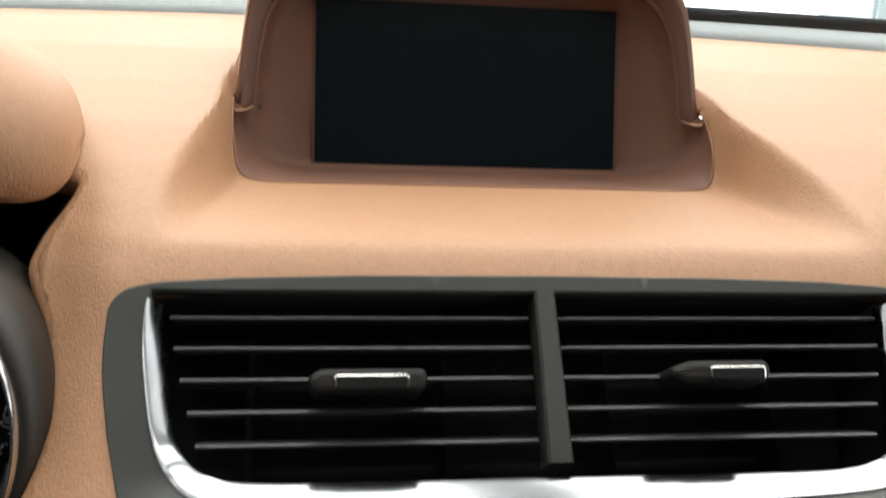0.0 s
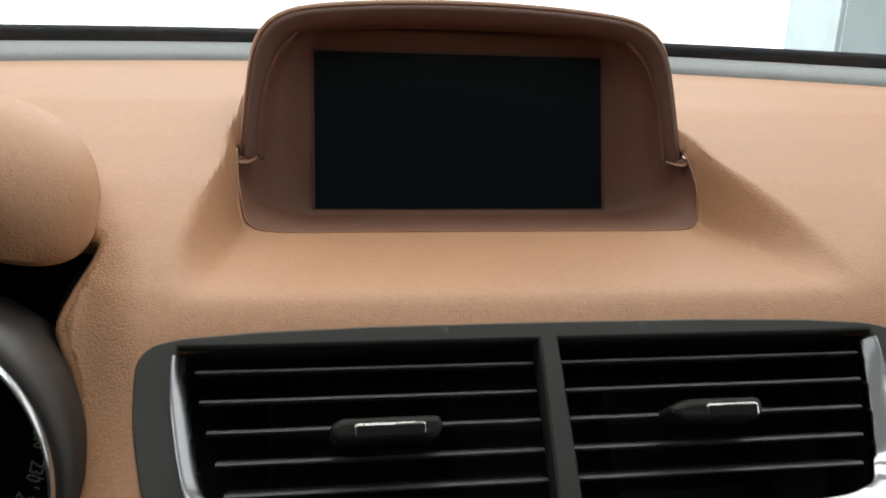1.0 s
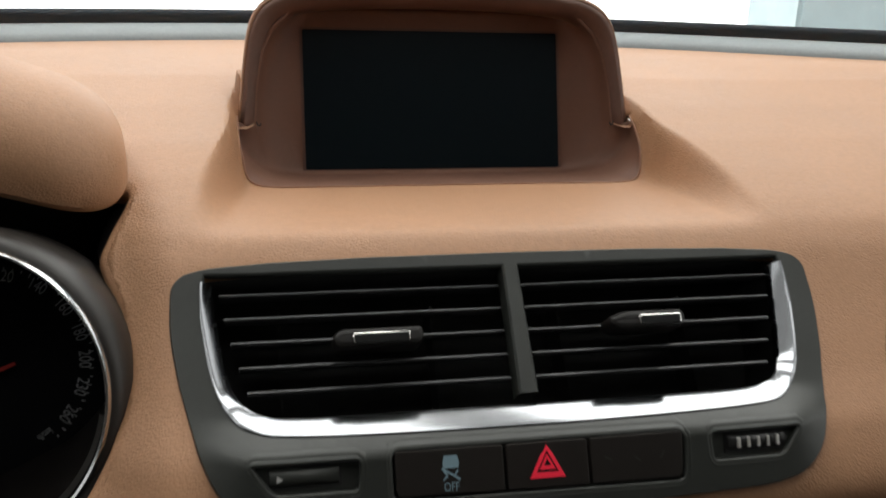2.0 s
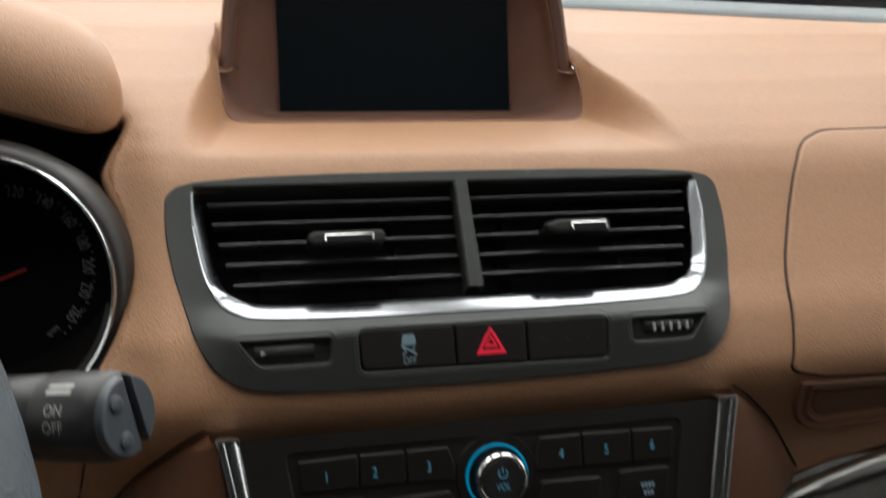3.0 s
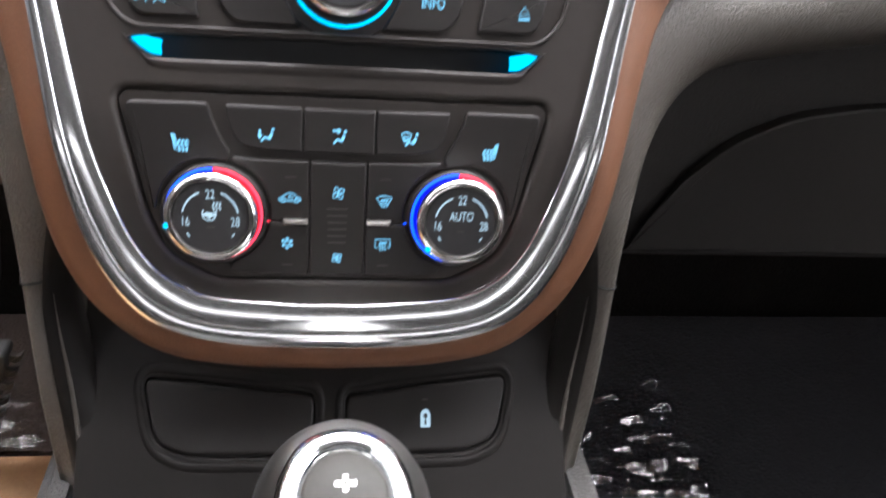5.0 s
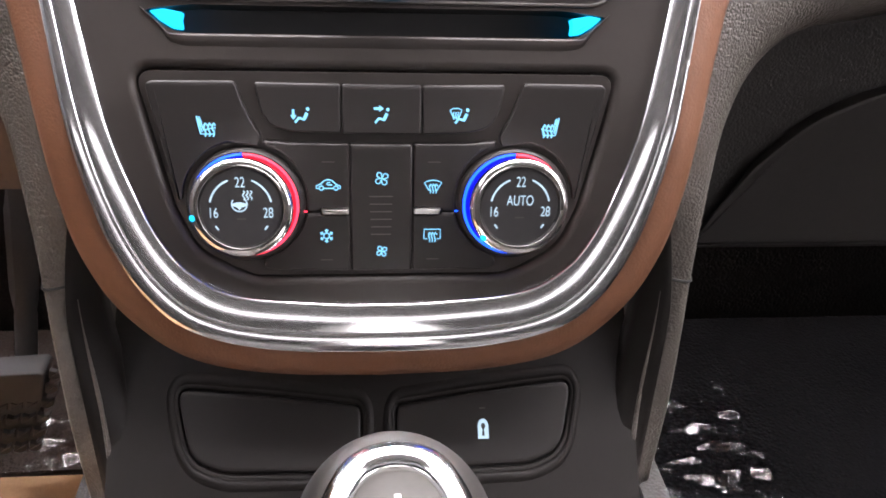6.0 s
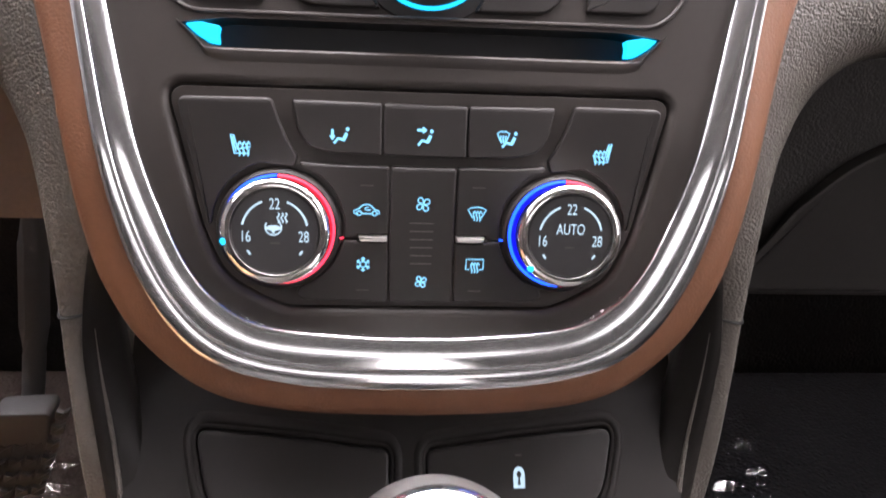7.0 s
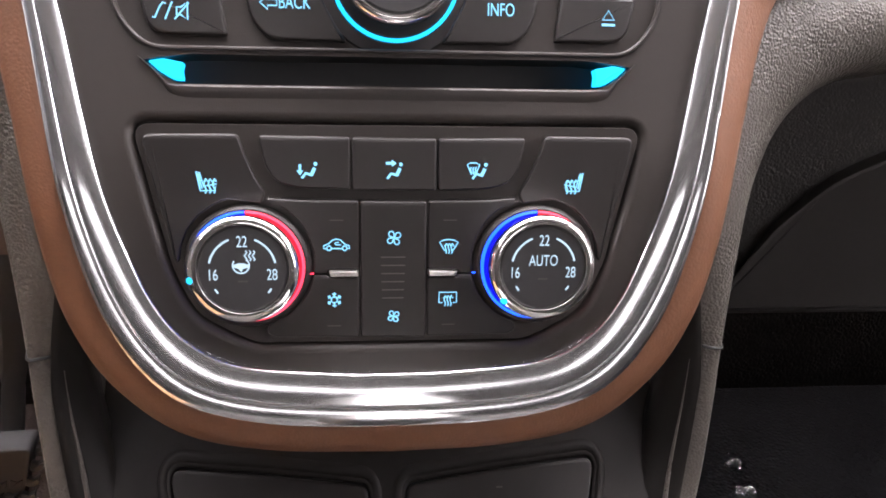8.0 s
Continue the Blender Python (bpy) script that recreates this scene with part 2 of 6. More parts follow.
def key_plate(pts, place, h0, h1, edge, brow=1.6, drop=0.55):
    """A key whose face falls away in a soft brow along its upper edge; pts in mm."""
    bm = bmesh.new()
    pts = ccw(pts)
    top = max(p[1] for p in pts)
    fall = lambda z: drop * min(max((z - (top - brow)) / brow, 0.0), 1.0) ** 1.6
    cx, cz = sum(p[0] for p in pts) / len(pts), (min(p[1] for p in pts) + top) / 2
    mid = place(cx, cz, h1)
    up = (place(cx, cz, h1 + 1) - mid).normalized()
    last = None
    for d, h, cap in ((0, h0, 9), (0, h1 - edge, 9), (0.1 * edge, h1 - 0.56 * edge, 9), (0.3 * edge, h1 - 0.28 * edge, 9), (0.62 * edge, h1 - 0.07 * edge, 9), (edge, h1, 9), (edge + 0.02, h1, 0.45), (edge + 0.04, h1, 0.75), (edge + 0.06, h1, 1.0), (edge + 0.08, h1, 1.12)):
        ring = []
        for x, z in inset(pts, d) if d else pts:
            if cap < 9:
                z = min(z, top - brow * cap)
            q = place(x, z, h)
            if h > h0:
                q = q - up * ((q - mid).dot(up) - (h - h1 - fall(z)) / 1000)
            ring.append(bm.verts.new(q))
        if last:
            bridge(bm, last, ring)
        last = ring
    bm.faces.new(last)
    return bm


def densify(poly, step):
    out = []
    for i, p in enumerate(poly):
        q = poly[(i + 1) % len(poly)]
        n = max(int(math.hypot(q[0] - p[0], q[1] - p[1]) / step), 1)
        out += [(p[0] + (q[0] - p[0]) * k / n, p[1] + (q[1] - p[1]) * k / n) for k in range(n)]
    return out


def chamfer(poly, place, steps, bm=None):
    """A rounded edge that runs down into a recess: steps of (mm outside the outline, mm up)."""
    bm = bm or bmesh.new()
    last = None
    for d, h in steps:
        ring = [bm.verts.new(place(x, z, h)) for x, z in densify(inset(ccw(poly), -d), 3.0)] if not last else None
        if last is None:
            base = densify(inset(ccw(poly), -d), 3.0)
            first = d
        else:
            ring = [bm.verts.new(place(x, z, h)) for x, z in inset(base, first - d)]
            bridge(bm, last, ring)
        last = ring
    return bm


def inside(px, py, poly):
    hit = np.zeros(len(px), bool)
    n = len(poly)
    for i in range(n):
        (x0, y0), (x1, y1) = poly[i], poly[i - 1]
        if y0 == y1:
            continue
        c = ((y0 > py) != (y1 > py)) & (px < (x1 - x0) * (py - y0) / (y1 - y0) + x0)
        hit ^= c
    return hit


def sheet(outer, holes, place, xs, zs, wall=0.0, dense=4.0):
    """A curved sheet with holes, meshed on a grid of xs by zs; the holes' rims go down by wall mm."""
    from mathutils.geometry import delaunay_2d_cdt

    loops = [densify(ccw(outer), dense)] + [densify(ccw(h), dense) for h in holes]
    verts, edges = [], []
    for loop in loops:
        k = len(verts)
        verts += loop
        edges += [(k + i, k + (i + 1) % len(loop)) for i in range(len(loop))]
    gx, gz = (a.ravel() for a in np.meshgrid(xs, zs))
    keep = inside(gx, gz, loops[0])
    for h in loops[1:]:
        keep &= ~inside(gx, gz, h)
    rim = np.array(verts)
    gx, gz = gx[keep], gz[keep]
    near = np.array([((rim[:, 0] - a) ** 2 + (rim[:, 1] - b) ** 2).min() for a, b in zip(gx, gz)]) if len(gx) else np.zeros(0)
    ok = near > (0.35 * dense) ** 2
    verts += list(zip(gx[ok].tolist(), gz[ok].tolist()))
    v, _, f, *_ = delaunay_2d_cdt([Vector(p) for p in verts], edges, [], 0, 1e-5)
    vx, vz = np.array([p.x for p in v]), np.array([p.y for p in v])
    tri = np.array([t for t in f if len(t) == 3])
    cx, cz = vx[tri].mean(1), vz[tri].mean(1)
    ok = inside(cx, cz, loops[0])
    for h in loops[1:]:
        ok &= ~inside(cx, cz, h)
    bm = bmesh.new()
    bv = [bm.verts.new(place(x, z, 0)) for x, z in zip(vx, vz)]
    for t in tri[ok]:
        x, z = vx[t], vz[t]
        a = (x[1] - x[0]) * (z[2] - z[0]) - (x[2] - x[0]) * (z[1] - z[0])
        bm.faces.new([bv[i] for i in (t if a > 0 else t[::-1])])
    if wall:
        for h in loops[1:]:
            rings = [[bm.verts.new(place(x, z, d)) for x, z in (inset(h, e) if e else h)] for d, e in ((0, 0), (-0.12, 0.4), (-0.5, 0.75), (-1.1, 0.95), (-wall, 1.0))]
            for a, b in zip(rings, rings[1:]):
                bridge(bm, b, a)
    bmesh.ops.delete(bm, geom=[x for x in bm.verts if not x.link_faces], context="VERTS")
    return bm


def curve_points(pts, n):
    """n points evenly along a smooth curve through 3D points."""
    p = [Vector(q) for q in pts]
    p = [2 * p[0] - p[1]] + p + [2 * p[-1] - p[-2]]
    out = []
    for i in range(1, len(p) - 2):
        for k in range(16):
            t = k / 16
            a, b, c, d = p[i - 1 : i + 3]
            out.append(0.5 * (2 * b + (c - a) * t + (2 * a - 5 * b + 4 * c - d) * t * t + (3 * b - a - 3 * c + d) * t**3))
    out.append(p[-2])
    run = np.concatenate([[0], np.cumsum([(b - a).length for a, b in zip(out, out[1:])])])
    at = np.linspace(0, run[-1], n)
    arr = np.array([tuple(q) for q in out])
    return [Vector([float(np.interp(s, run, arr[:, k])) for k in range(len(arr[0]))]) for s in at]


def loft(rows, closed=False, ends=False):
    bm = bmesh.new()
    made = [[bm.verts.new(q) for q in row] for row in rows]
    for a, b in zip(made, made[1:]):
        bridge(bm, a, b, closed)
    if ends:
        bm.faces.new(made[0])
        bm.faces.new(made[-1][::-1])
    return bm


def ribbons(lines, width, place, h, bm=None):
    """Flat strokes of a sign, in mm; a closed line repeats its first point."""
    bm = bm or bmesh.new()
    for line in lines:
        p = [Vector(q) for q in line]
        left, right = [], []
        for i, q in enumerate(p):
            shut = (p[0] - p[-1]).length < 1e-6
            a = p[i - 1] if i else (p[-2] if shut else q)
            b = p[i + 1] if i < len(p) - 1 else (p[1] if shut else q)
            d = (b - a).normalized()
            o = Vector((-d.y, d.x)) * width / 2
            left.append(bm.verts.new(place(*(q + o), h)))
            right.append(bm.verts.new(place(*(q - o), h)))
        bridge(bm, left, right, False)
    return bm


def arc(cx, cz, r, a0, a1, n=20):
    return [(cx + r * math.cos(radians(a0 + (a1 - a0) * k / n)), cz + r * math.sin(radians(a0 + (a1 - a0) * k / n))) for k in range(n + 1)]


def shape(polys, place, h, bm=None):
    bm = bm or bmesh.new()
    for poly in polys:
        bm.faces.new([bm.verts.new(place(x, z, h)) for x, z in poly])
    return bm


def writing(text, cx, cz, size, place, h, narrow=0.8):
    """Letters of the built-in font, centred at (cx, cz), size mm high."""
    cu = bpy.data.curves.new("letters", "FONT")
    cu.body, cu.align_x, cu.align_y, cu.size = text, "CENTER", "CENTER", size * 1.38
    ob = bpy.data.objects.new("letters", cu)
    me = bpy.data.meshes.new_from_object(ob)
    bm = bmesh.new()
    bm.from_mesh(me)
    bpy.data.objects.remove(ob)
    bpy.data.meshes.remove(me)
    for v in bm.verts:
        v.co = place(cx + v.co.x * narrow, cz + v.co.y, h)
    return bm


def disc_stack(frame_at, rings, seg=40, cap=True):
    """A turned piece: rings of (radius m, height m) about a frame's z axis."""
    bm = bmesh.new()
    last = None
    for r, h in rings:
        ring = [bm.verts.new(frame_at @ Vector((r * math.cos(2 * math.pi * k / seg), r * math.sin(2 * math.pi * k / seg), h))) for k in range(seg)]
        if last:
            bridge(bm, last, ring)
        last = ring
    if cap:
        bm.faces.new(last)
    return bm


def ring_part(frame_at, r0, r1, h0, h1, a0, a1, n=30):
    """A slice of a raised ring, from angle a0 to a1."""
    rows = []
    for k in range(n + 1):
        t = radians(a0 + (a1 - a0) * k / n)
        c, s = math.cos(t), math.sin(t)
        rows.append([frame_at @ Vector((r * c, r * s, h)) for r, h in ((r1, h0), (r1, h1 - 0.0004), (r1 - 0.0005, h1), (r0, h1), (r0, h0))])
    return loft(rows)


def box(x0, x1, y0, y1, z0, z1, bevel=0.0, bm=None):
    bm = bm or bmesh.new()
    got = bmesh.ops.create_cube(bm, size=1.0)["verts"]
    for v in got:
        v.co = Vector((x0 if v.co.x < 0 else x1, y0 if v.co.y < 0 else y1, z0 if v.co.z < 0 else z1))
    if bevel:
        bmesh.ops.bevel(bm, geom=list({e for v in got for e in v.link_edges}), offset=bevel, segments=3, affect="EDGES")
    return bm


# ---- the car's shell: floor, bulkhead, roof, sides with window openings ----
floor = part("floor", box(-0.74, 0.74, -1.6, 0.8, -0.04, 0.0), CARPET)
tagged(floor, "black carpeted car floor", "floor", kind="structure")
bulk = part("wall_bulkhead", box(-0.74, 0.74, 0.62, 0.66, 0.0, 0.60), BULKHEAD)
tagged(bulk, "black carpet-covered bulkhead under the dashboard", "wall", kind="structure")
ceil = part("ceiling", box(-0.72, 0.72, -1.6, -0.22, 1.16, 1.20), HEADLINER)
tagged(ceil, "grey fabric headliner of the car roof", "ceiling", kind="structure")
# behind the camera: unseen black wall added to block light, slotted for chrome streaks
bm = box(-0.74, -0.15, -0.66, -0.62, 0.0, 0.94)
box(-0.15, 0.15, -0.66, -0.62, 0.0, 0.495, bm=bm)
box(-0.15, 0.15, -0.66, -0.62, 0.588, 0.94, bm=bm)
box(0.15, 0.74, -0.66, -0.62, 0.0, 0.94, bm=bm)
back = part("wall_rear", bm, REAR_BLACK)
tagged(back, "unseen black wall added to block light from behind", "wall", kind="structure")
for side in (-1, 1):
    x0, x1 = sorted((side * 0.72, side * 0.78))
    name = "wall_left" if side < 0 else "wall_right"
    if side < 0:
        bm = box(x0, x1, -1.6, 0.72, 0.0, 0.74)
    else:
        # gap above the sill, cut into the unseen door to let in light
        bm = box(x0, x1, -0.62, -0.24, 0.0, 0.34)
        box(x0, x1, -0.24, 0.72, 0.0, 0.67, bm=bm)
        box(x0, x1, -1.6, -0.62, 0.0, 0.67, bm=bm)
    box(x0, x1, -0.70, -0.62, 0.50, 1.16, bm=bm)
    box(x0, x1, -1.6, -1.15, 0.50, 1.16, bm=bm)
    box(x0, x1, -1.6, -0.1, 1.10, 1.18, bm=bm)
    w = part(name, bm, DOORCARD)
    tagged(w, "dark door card with window openings above" if side < 0 else "dark door card with a gap added to let light in", "car side", kind="structure")
    # windscreen pillar
    a, b = Vector((side * 0.72, 0.50, 0.70)), Vector((side * 0.64, -0.24, 1.17))
    d = (b - a).normalized()
    u, v = Vector((1, 0, 0)), d.cross(Vector((1, 0, 0))).normalized()
    rows = [[q + u * 0.035 * math.cos(t) + v * 0.028 * math.sin(t) for t in np.linspace(0, 2 * math.pi, 14)[:-1]] for q in (a, b)]
    pil = part("trim_pillar_left" if side < 0 else "trim_pillar_right", loft(rows, True, True), HEADLINER)
    tagged(pil, "pale fabric-covered windscreen pillar", "pillar", kind="structure")
head_trim = part("trim_header", box(-0.68, 0.68, -0.26, -0.20, 1.15, 1.19, 0.01), HEADLINER)
tagged(head_trim, "pale trim above the windscreen", "trim", kind="structure")


def glass_line(x):
    """Where the windscreen meets the dashboard, y at x."""
    a = abs(x)
    return 0.675 - (0.915 * a * a if a < 0.35 else 0.112 + 0.45 * (a - 0.35))


# windscreen: glass, black printed band along its foot, demister strip before it
rows = []
xs = np.linspace(-0.68, 0.68, 35)
for t in np.linspace(0, 1, 12):
    rows.append([Vector((x * (1 - 0.06 * t), glass_line(x) + 0.025 - t * (glass_line(x) + 0.025 + 0.22), 0.700 + 0.47 * t + 0.02 * math.sin(math.pi * t))) for x in xs])
ws = part("window_1", loft(rows), PANE, solid=0.005)
ws.visible_shadow = False
tagged(ws, "clear windscreen glass with a black printed foot", "windscreen", kind="structure")
rows = []
for k, (dy, dz) in enumerate([(-0.002, -0.012), (0.002, -0.003), (0.006, 0.0010), (0.020, 0.0055), (0.0235, 0.0070), (0.027, 0.0070), (0.028, -0.004)]):
    rows.append([Vector((x, glass_line(x) + dy + 0.004, 0.704 + dz)) for x in xs])
strip = part("demister_strip", loft(rows), GRILLE, solid=0.003)
tagged(strip, "grey plastic demister strip along the windscreen foot", "trim", kind="structure")
rows = []
for dy, dz in [(0.033, 0.002), (0.032, 0.0160), (0.033, 0.0180), (0.036, 0.0195), (0.048, 0.0205), (0.06, 0.0205), (0.06, 0.0)]:
    rows.append([Vector((x, glass_line(x) + dy, 0.700 + dz)) for x in xs])
band = part("trim_black_band", loft(rows), FRIT, solid=0.002)
tagged(band, "black band along the foot of the windscreen", "trim", kind="structure")

# the hall outside; only the white ahead and the pier are in view
ground = part("ground", box(-30, 30, -30, 30, -0.45, -0.40), HALL_FLOOR)
tagged(ground, "grey polished hall floor outside the car", "floor", kind="structure")
glow = material("window_wall_light", (1.0, 0.99, 0.96), emit=5.0)
far = part("backdrop", box(-14, 14, 7.0, 7.1, -0.4, 6.0), glow)
tagged(far, "bright glazed wall of the hall ahead of the car", "window wall", kind="structure")
# Unseen panels added for overhead light, gaps between them for the chrome
roof_glow = material("skylight", (1.0, 0.985, 0.95), emit=8.0)
for sx0, sx1 in ((-3.9, -2.0), (-1.0, 0.9), (1.9, 5.2)):
    roof = part("backdrop", box(sx0, sx1, 0.0, 7.0, 5.99, 6.09), roof_glow)
    tagged(roof, "unseen bright panel added above the car as overhead light", "skylight", kind="structure")
# Unseen ceiling added; its weak glow fills the chrome and the cabin
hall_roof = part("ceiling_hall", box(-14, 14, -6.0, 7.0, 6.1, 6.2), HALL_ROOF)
tagged(hall_roof, "unseen hall ceiling, added with an even fill glow", "ceiling", kind="structure")
lamp_glow = material("ceiling_lamp_light", (1.0, 0.985, 0.96), emit=6.0)
for lx_ in (-4.4, -2.2, 0.0, 2.2, 4.4):
    for ly_ in (-1.4, -3.6):
        lamp_ = part("ceiling_lamp", box(lx_ - 0.6, lx_ + 0.6, ly_ - 0.3, ly_ + 0.3, 6.0, 6.102, 0.01), lamp_glow)
        tagged(lamp_, "bright rectangular lamp under the hall ceiling", "lamp", "hall ceiling lamps")
# Unseen wall added to keep sky light from behind off the dashboard
rear_hall = part("wall_hall_rear", box(-14, 14, -6.1, -6.0, -0.4, 9.0), HALL_DARK)
glow_side = material("side_fill_light", (1.0, 0.99, 0.97), emit=2.3)
# Added glow, mirrored in the chrome surround through the slot behind the camera
rear_glow = part("backdrop", box(-2.6, 2.6, -5.98, -5.9, 0.2, 1.9), material("rear_fill_light", (1.0, 0.985, 0.96), emit=0.19))
tagged(rear_glow, "unseen glowing panel added behind the car for chrome streaks", "backdrop", kind="structure")
# Unseen glowing wall added to light the cabin from the right
side_hall = part("backdrop", box(9.0, 9.1, -6.0, 7.0, -0.35, 6.0), glow_side)
tagged(side_hall, "unseen glowing wall added for light from the right", "window wall", kind="structure")
# Unseen wall given a glow to balance the light from the right
left_hall = part("wall_hall_left", box(-9.1, -9.0, -6.0, 7.0, -0.4, 6.1), material("left_fill_light", (1.0, 0.99, 0.97), emit=1.5))
tagged(left_hall, "unseen glowing wall added for light from the left", "wall", kind="structure")
tagged(rear_hall, "unseen grey wall added behind the car to block light", "wall", kind="structure")
pillar = part("wall_hall_pier", box(2.47, 3.40, 3.9, 4.4, -0.4, 4.0, 0.02), PILLAR)
tagged(pillar, "pale blue-white pier outside the windscreen", "wall", kind="structure")

# ---- dashboard ----
dash = thing("dashboard", (0, 0.30, 0.5), "tan leather dashboard with a scooped shelf before the screen", "dashboard")
PROFILE = [(0.675, 0.700), (0.60, 0.698), (0.50, 0.692), (0.43, 0.683), (0.37, 0.673), (0.335, 0.6645), (0.310, 0.6565), (0.2935, 0.6495), (0.2815, 0.6405), (0.262, 0.6195),
           (0.239, 0.5965), (0.223, 0.583), (0.2145, 0.572), (0.209, 0.563), (0.2075, 0.557), (0.2085, 0.551), (0.2125, 0.540), (0.2195, 0.524), (0.2225, 0.508), (0.2235, 0.480), (0.2235, 0.455)]
run = np.concatenate([[0], np.cumsum([math.dist(a, b) for a, b in zip(PROFILE, PROFILE[1:])])]) * 1000
fine_s = np.arange(0, run[-1], 0.5)
k = 9
fy, fz = (np.convolve(np.pad(np.interp(fine_s, run, [p[i] for p in PROFILE]), k, mode="edge"), np.ones(2 * k + 1) / (2 * k + 1), "valid") for i in (0, 1))
face_z = np.minimum.accumulate(fz)


def s_of(z):
    """The run along the profile, in mm, at a height of the front face."""
    return float(np.interp(-z, -face_z, fine_s))


CREASE = [(0.300, 0.1305), (0.318, 0.1290), (0.338, 0.127), (0.35, 0.125), (0.366, 0.1218), (0.394, 0.1172), (0.417, 0.1168), (0.44, 0.1170), (0.48, 0.113)]
# the seam between the shelf and the screen's bowl: how far out and how high it runs, and the foot of the shelf's side walls
SEAM_Y = [0.300, 0.338, 0.350, 0.3630, 0.3850, 0.3875, 0.390, 0.3935, 0.396, 0.399, 0.4037, 0.410, 0.415, 0.4227, 0.430, 0.440, 0.475]
SEAM_X = [0.0600, 0.0700, 0.0750, 0.0800, 0.0940, 0.1000, 0.1035, 0.1068, 0.1088, 0.1108, 0.1119, 0.1132, 0.1138, 0.1145, 0.1149, 0.1150, 0.1120]
SEAM_Z = [0.6400, 0.6400, 0.6400, 0.6400, 0.6455, 0.6458, 0.6462, 0.6472, 0.6482, 0.6510, 0.6575, 0.6625, 0.6660, 0.6700, 0.6735, 0.6760, 0.6770]
WALL_FOOT = [0.1160, 0.1135, 0.1125, 0.1116, 0.1110, 0.1110, 0.1111, 0.1113, 0.1116, 0.1121, 0.1130, 0.1142, 0.1147, 0.1153, 0.1156, 0.1156, 0.1130]


def dash_place(x, q, h=0.0):
    s, x = -q, x / 1000
    y, z = float(np.interp(s, fine_s, fy)), float(np.interp(s, fine_s, fz))
    back = smoothstep((y - 0.33) / 0.30)
    top = y
    y -= (0.675 - glass_line(x)) * back
    if top > 0.262 and z > 0.60:
        shelf = 0.6490 - (top - 0.295) * 0.04
        low_z = (z + shelf) / 2 - math.sqrt((z - shelf) ** 2 + 0.0045**2) / 2
        low_z = low_z + 0.0012 * smoothstep((top - 0.275) / 0.02)
        if top < 0.53:
            b = float(np.interp(top, [c[0] for c in CREASE], [c[1] for c in CREASE]))
            foot = float(np.interp(top, SEAM_Y, WALL_FOOT))
            b = max(b, foot + 0.0018)
            w = b - foot
            rise = float(np.interp(top, SEAM_Y, SEAM_Z))
            low_z = max(low_z, min(rise, z - 0.001))
            t = sum(min(max((abs(x) + o - (b - w)) / w, 0.0), 1.0) ** 1.5 for o in (-0.002, -0.001, 0, 0.001, 0.002)) / 5
            keep = max(t, smoothstep((top - 0.49) / 0.03), 1 - smoothstep((top - 0.262) / 0.02))
            z = low_z + (z - low_z) * keep
    # the face falls away into a valley beside the instrument cluster
    y += 0.011 * smoothstep((-x - 0.136) / 0.026) * smoothstep((0.672 - z) / 0.02) * smoothstep((z - 0.548) / 0.03) * smoothstep((0.30 + x) / 0.1)
    # the top swells a little towards the passenger's and the driver's side
    z += 0.010 * smoothstep((abs(x) - 0.16) / 0.3) * smoothstep((top - 0.30) / 0.08) * smoothstep((0.66 - top) / 0.1)
    return Vector((x, y, z - 0.0 + h / 1000))


VENT_OUT = [(0, 641.6), (60, 641.4), (100, 640.6), (124, 639.2), (133, 637.4), (137, 634), (137.2, 620), (133, 604), (129.3, 594.5), (125.6, 586.5), (119.6, 577), (108.5, 569), (93, 566), (50, 564.7), (0, 564.2)]
VENT_OUT = fillet(ccw(VENT_OUT + [(-x, z) for x, z in VENT_OUT[-2:0:-1]]), 7, 4)


def lower_edge(x):
    """Height of the tan dashboard's lower edge, mm."""
    a = abs(x)
    return float(np.interp(a, [0, 160, 187, 229, 264, 450, 720], [470, 476, 487, 497, 503, 525, 545]))


xs = [-720 + 30 * k for k in range(9)] + [-440 + 10 * k for k in range(8)] + [-360 + 5 * k for k in range(41)] + [-157.5 + 1.5 * k for k in range(211)] + [162 + 5 * k for k in range(40)] + [370 + 10 * k for k in range(8)] + [460 + 30 * k for k in range(9)]
zs = [-run[-1] + 1 + 2.6 * k for k in range(int(run[-1] / 2.6))]
low = [(x, -s_of(lower_edge(x) / 1000)) for x in range(-720, 721, 20)]
hole_vent = [(x, -s_of(z / 1000)) for x, z in inset(VENT_OUT, 3.0)]
CLUSTER = fillet([(-153.5, 662), (-162, 647), (-164.6, 640.5, 2), (-160.7, 633), (-157.5, 628), (-154.2, 618), (-152.2, 606), (-152.3, 597), (-153.8, 591), (-156.5, 584), (-162, 573), (-178, 557), (-205, 543), (-260, 531), (-330, 529), (-420, 531), (-470, 540), (-500, 560), (-512, 600), (-508, 645), (-480, 662), (-400, 668), (-250, 668), (-180, 664)], 10, 3)
hole_cluster = [(x, -s_of(z / 1000)) for x, z in CLUSTER]
s_y = lambda y: float(np.interp(-y, -fy, fine_s))
half_hole = [(93, 0.3850), (98.5, 0.3866), (102.5, 0.3890), (105.8, 0.3922), (108.6, 0.3958), (110.8, 0.3995), (112.0, 0.404), (113.2, 0.410), (114.5, 0.4227), (114.9, 0.434), (112.5, 0.446), (102.0, 0.452), (101.0, 0.475)]
INSERT = [(-x, y) for x, y in half_hole[::-1]] + half_hole
hole_insert = [(x, -s_y(y)) for x, y in INSERT]
outer = low + [(x, -0.6) for x in range(720, -721, -20)]
bm = sheet(outer, [hole_vent, hole_cluster, hole_insert], dash_place, xs, zs, 0.0, 4.0)
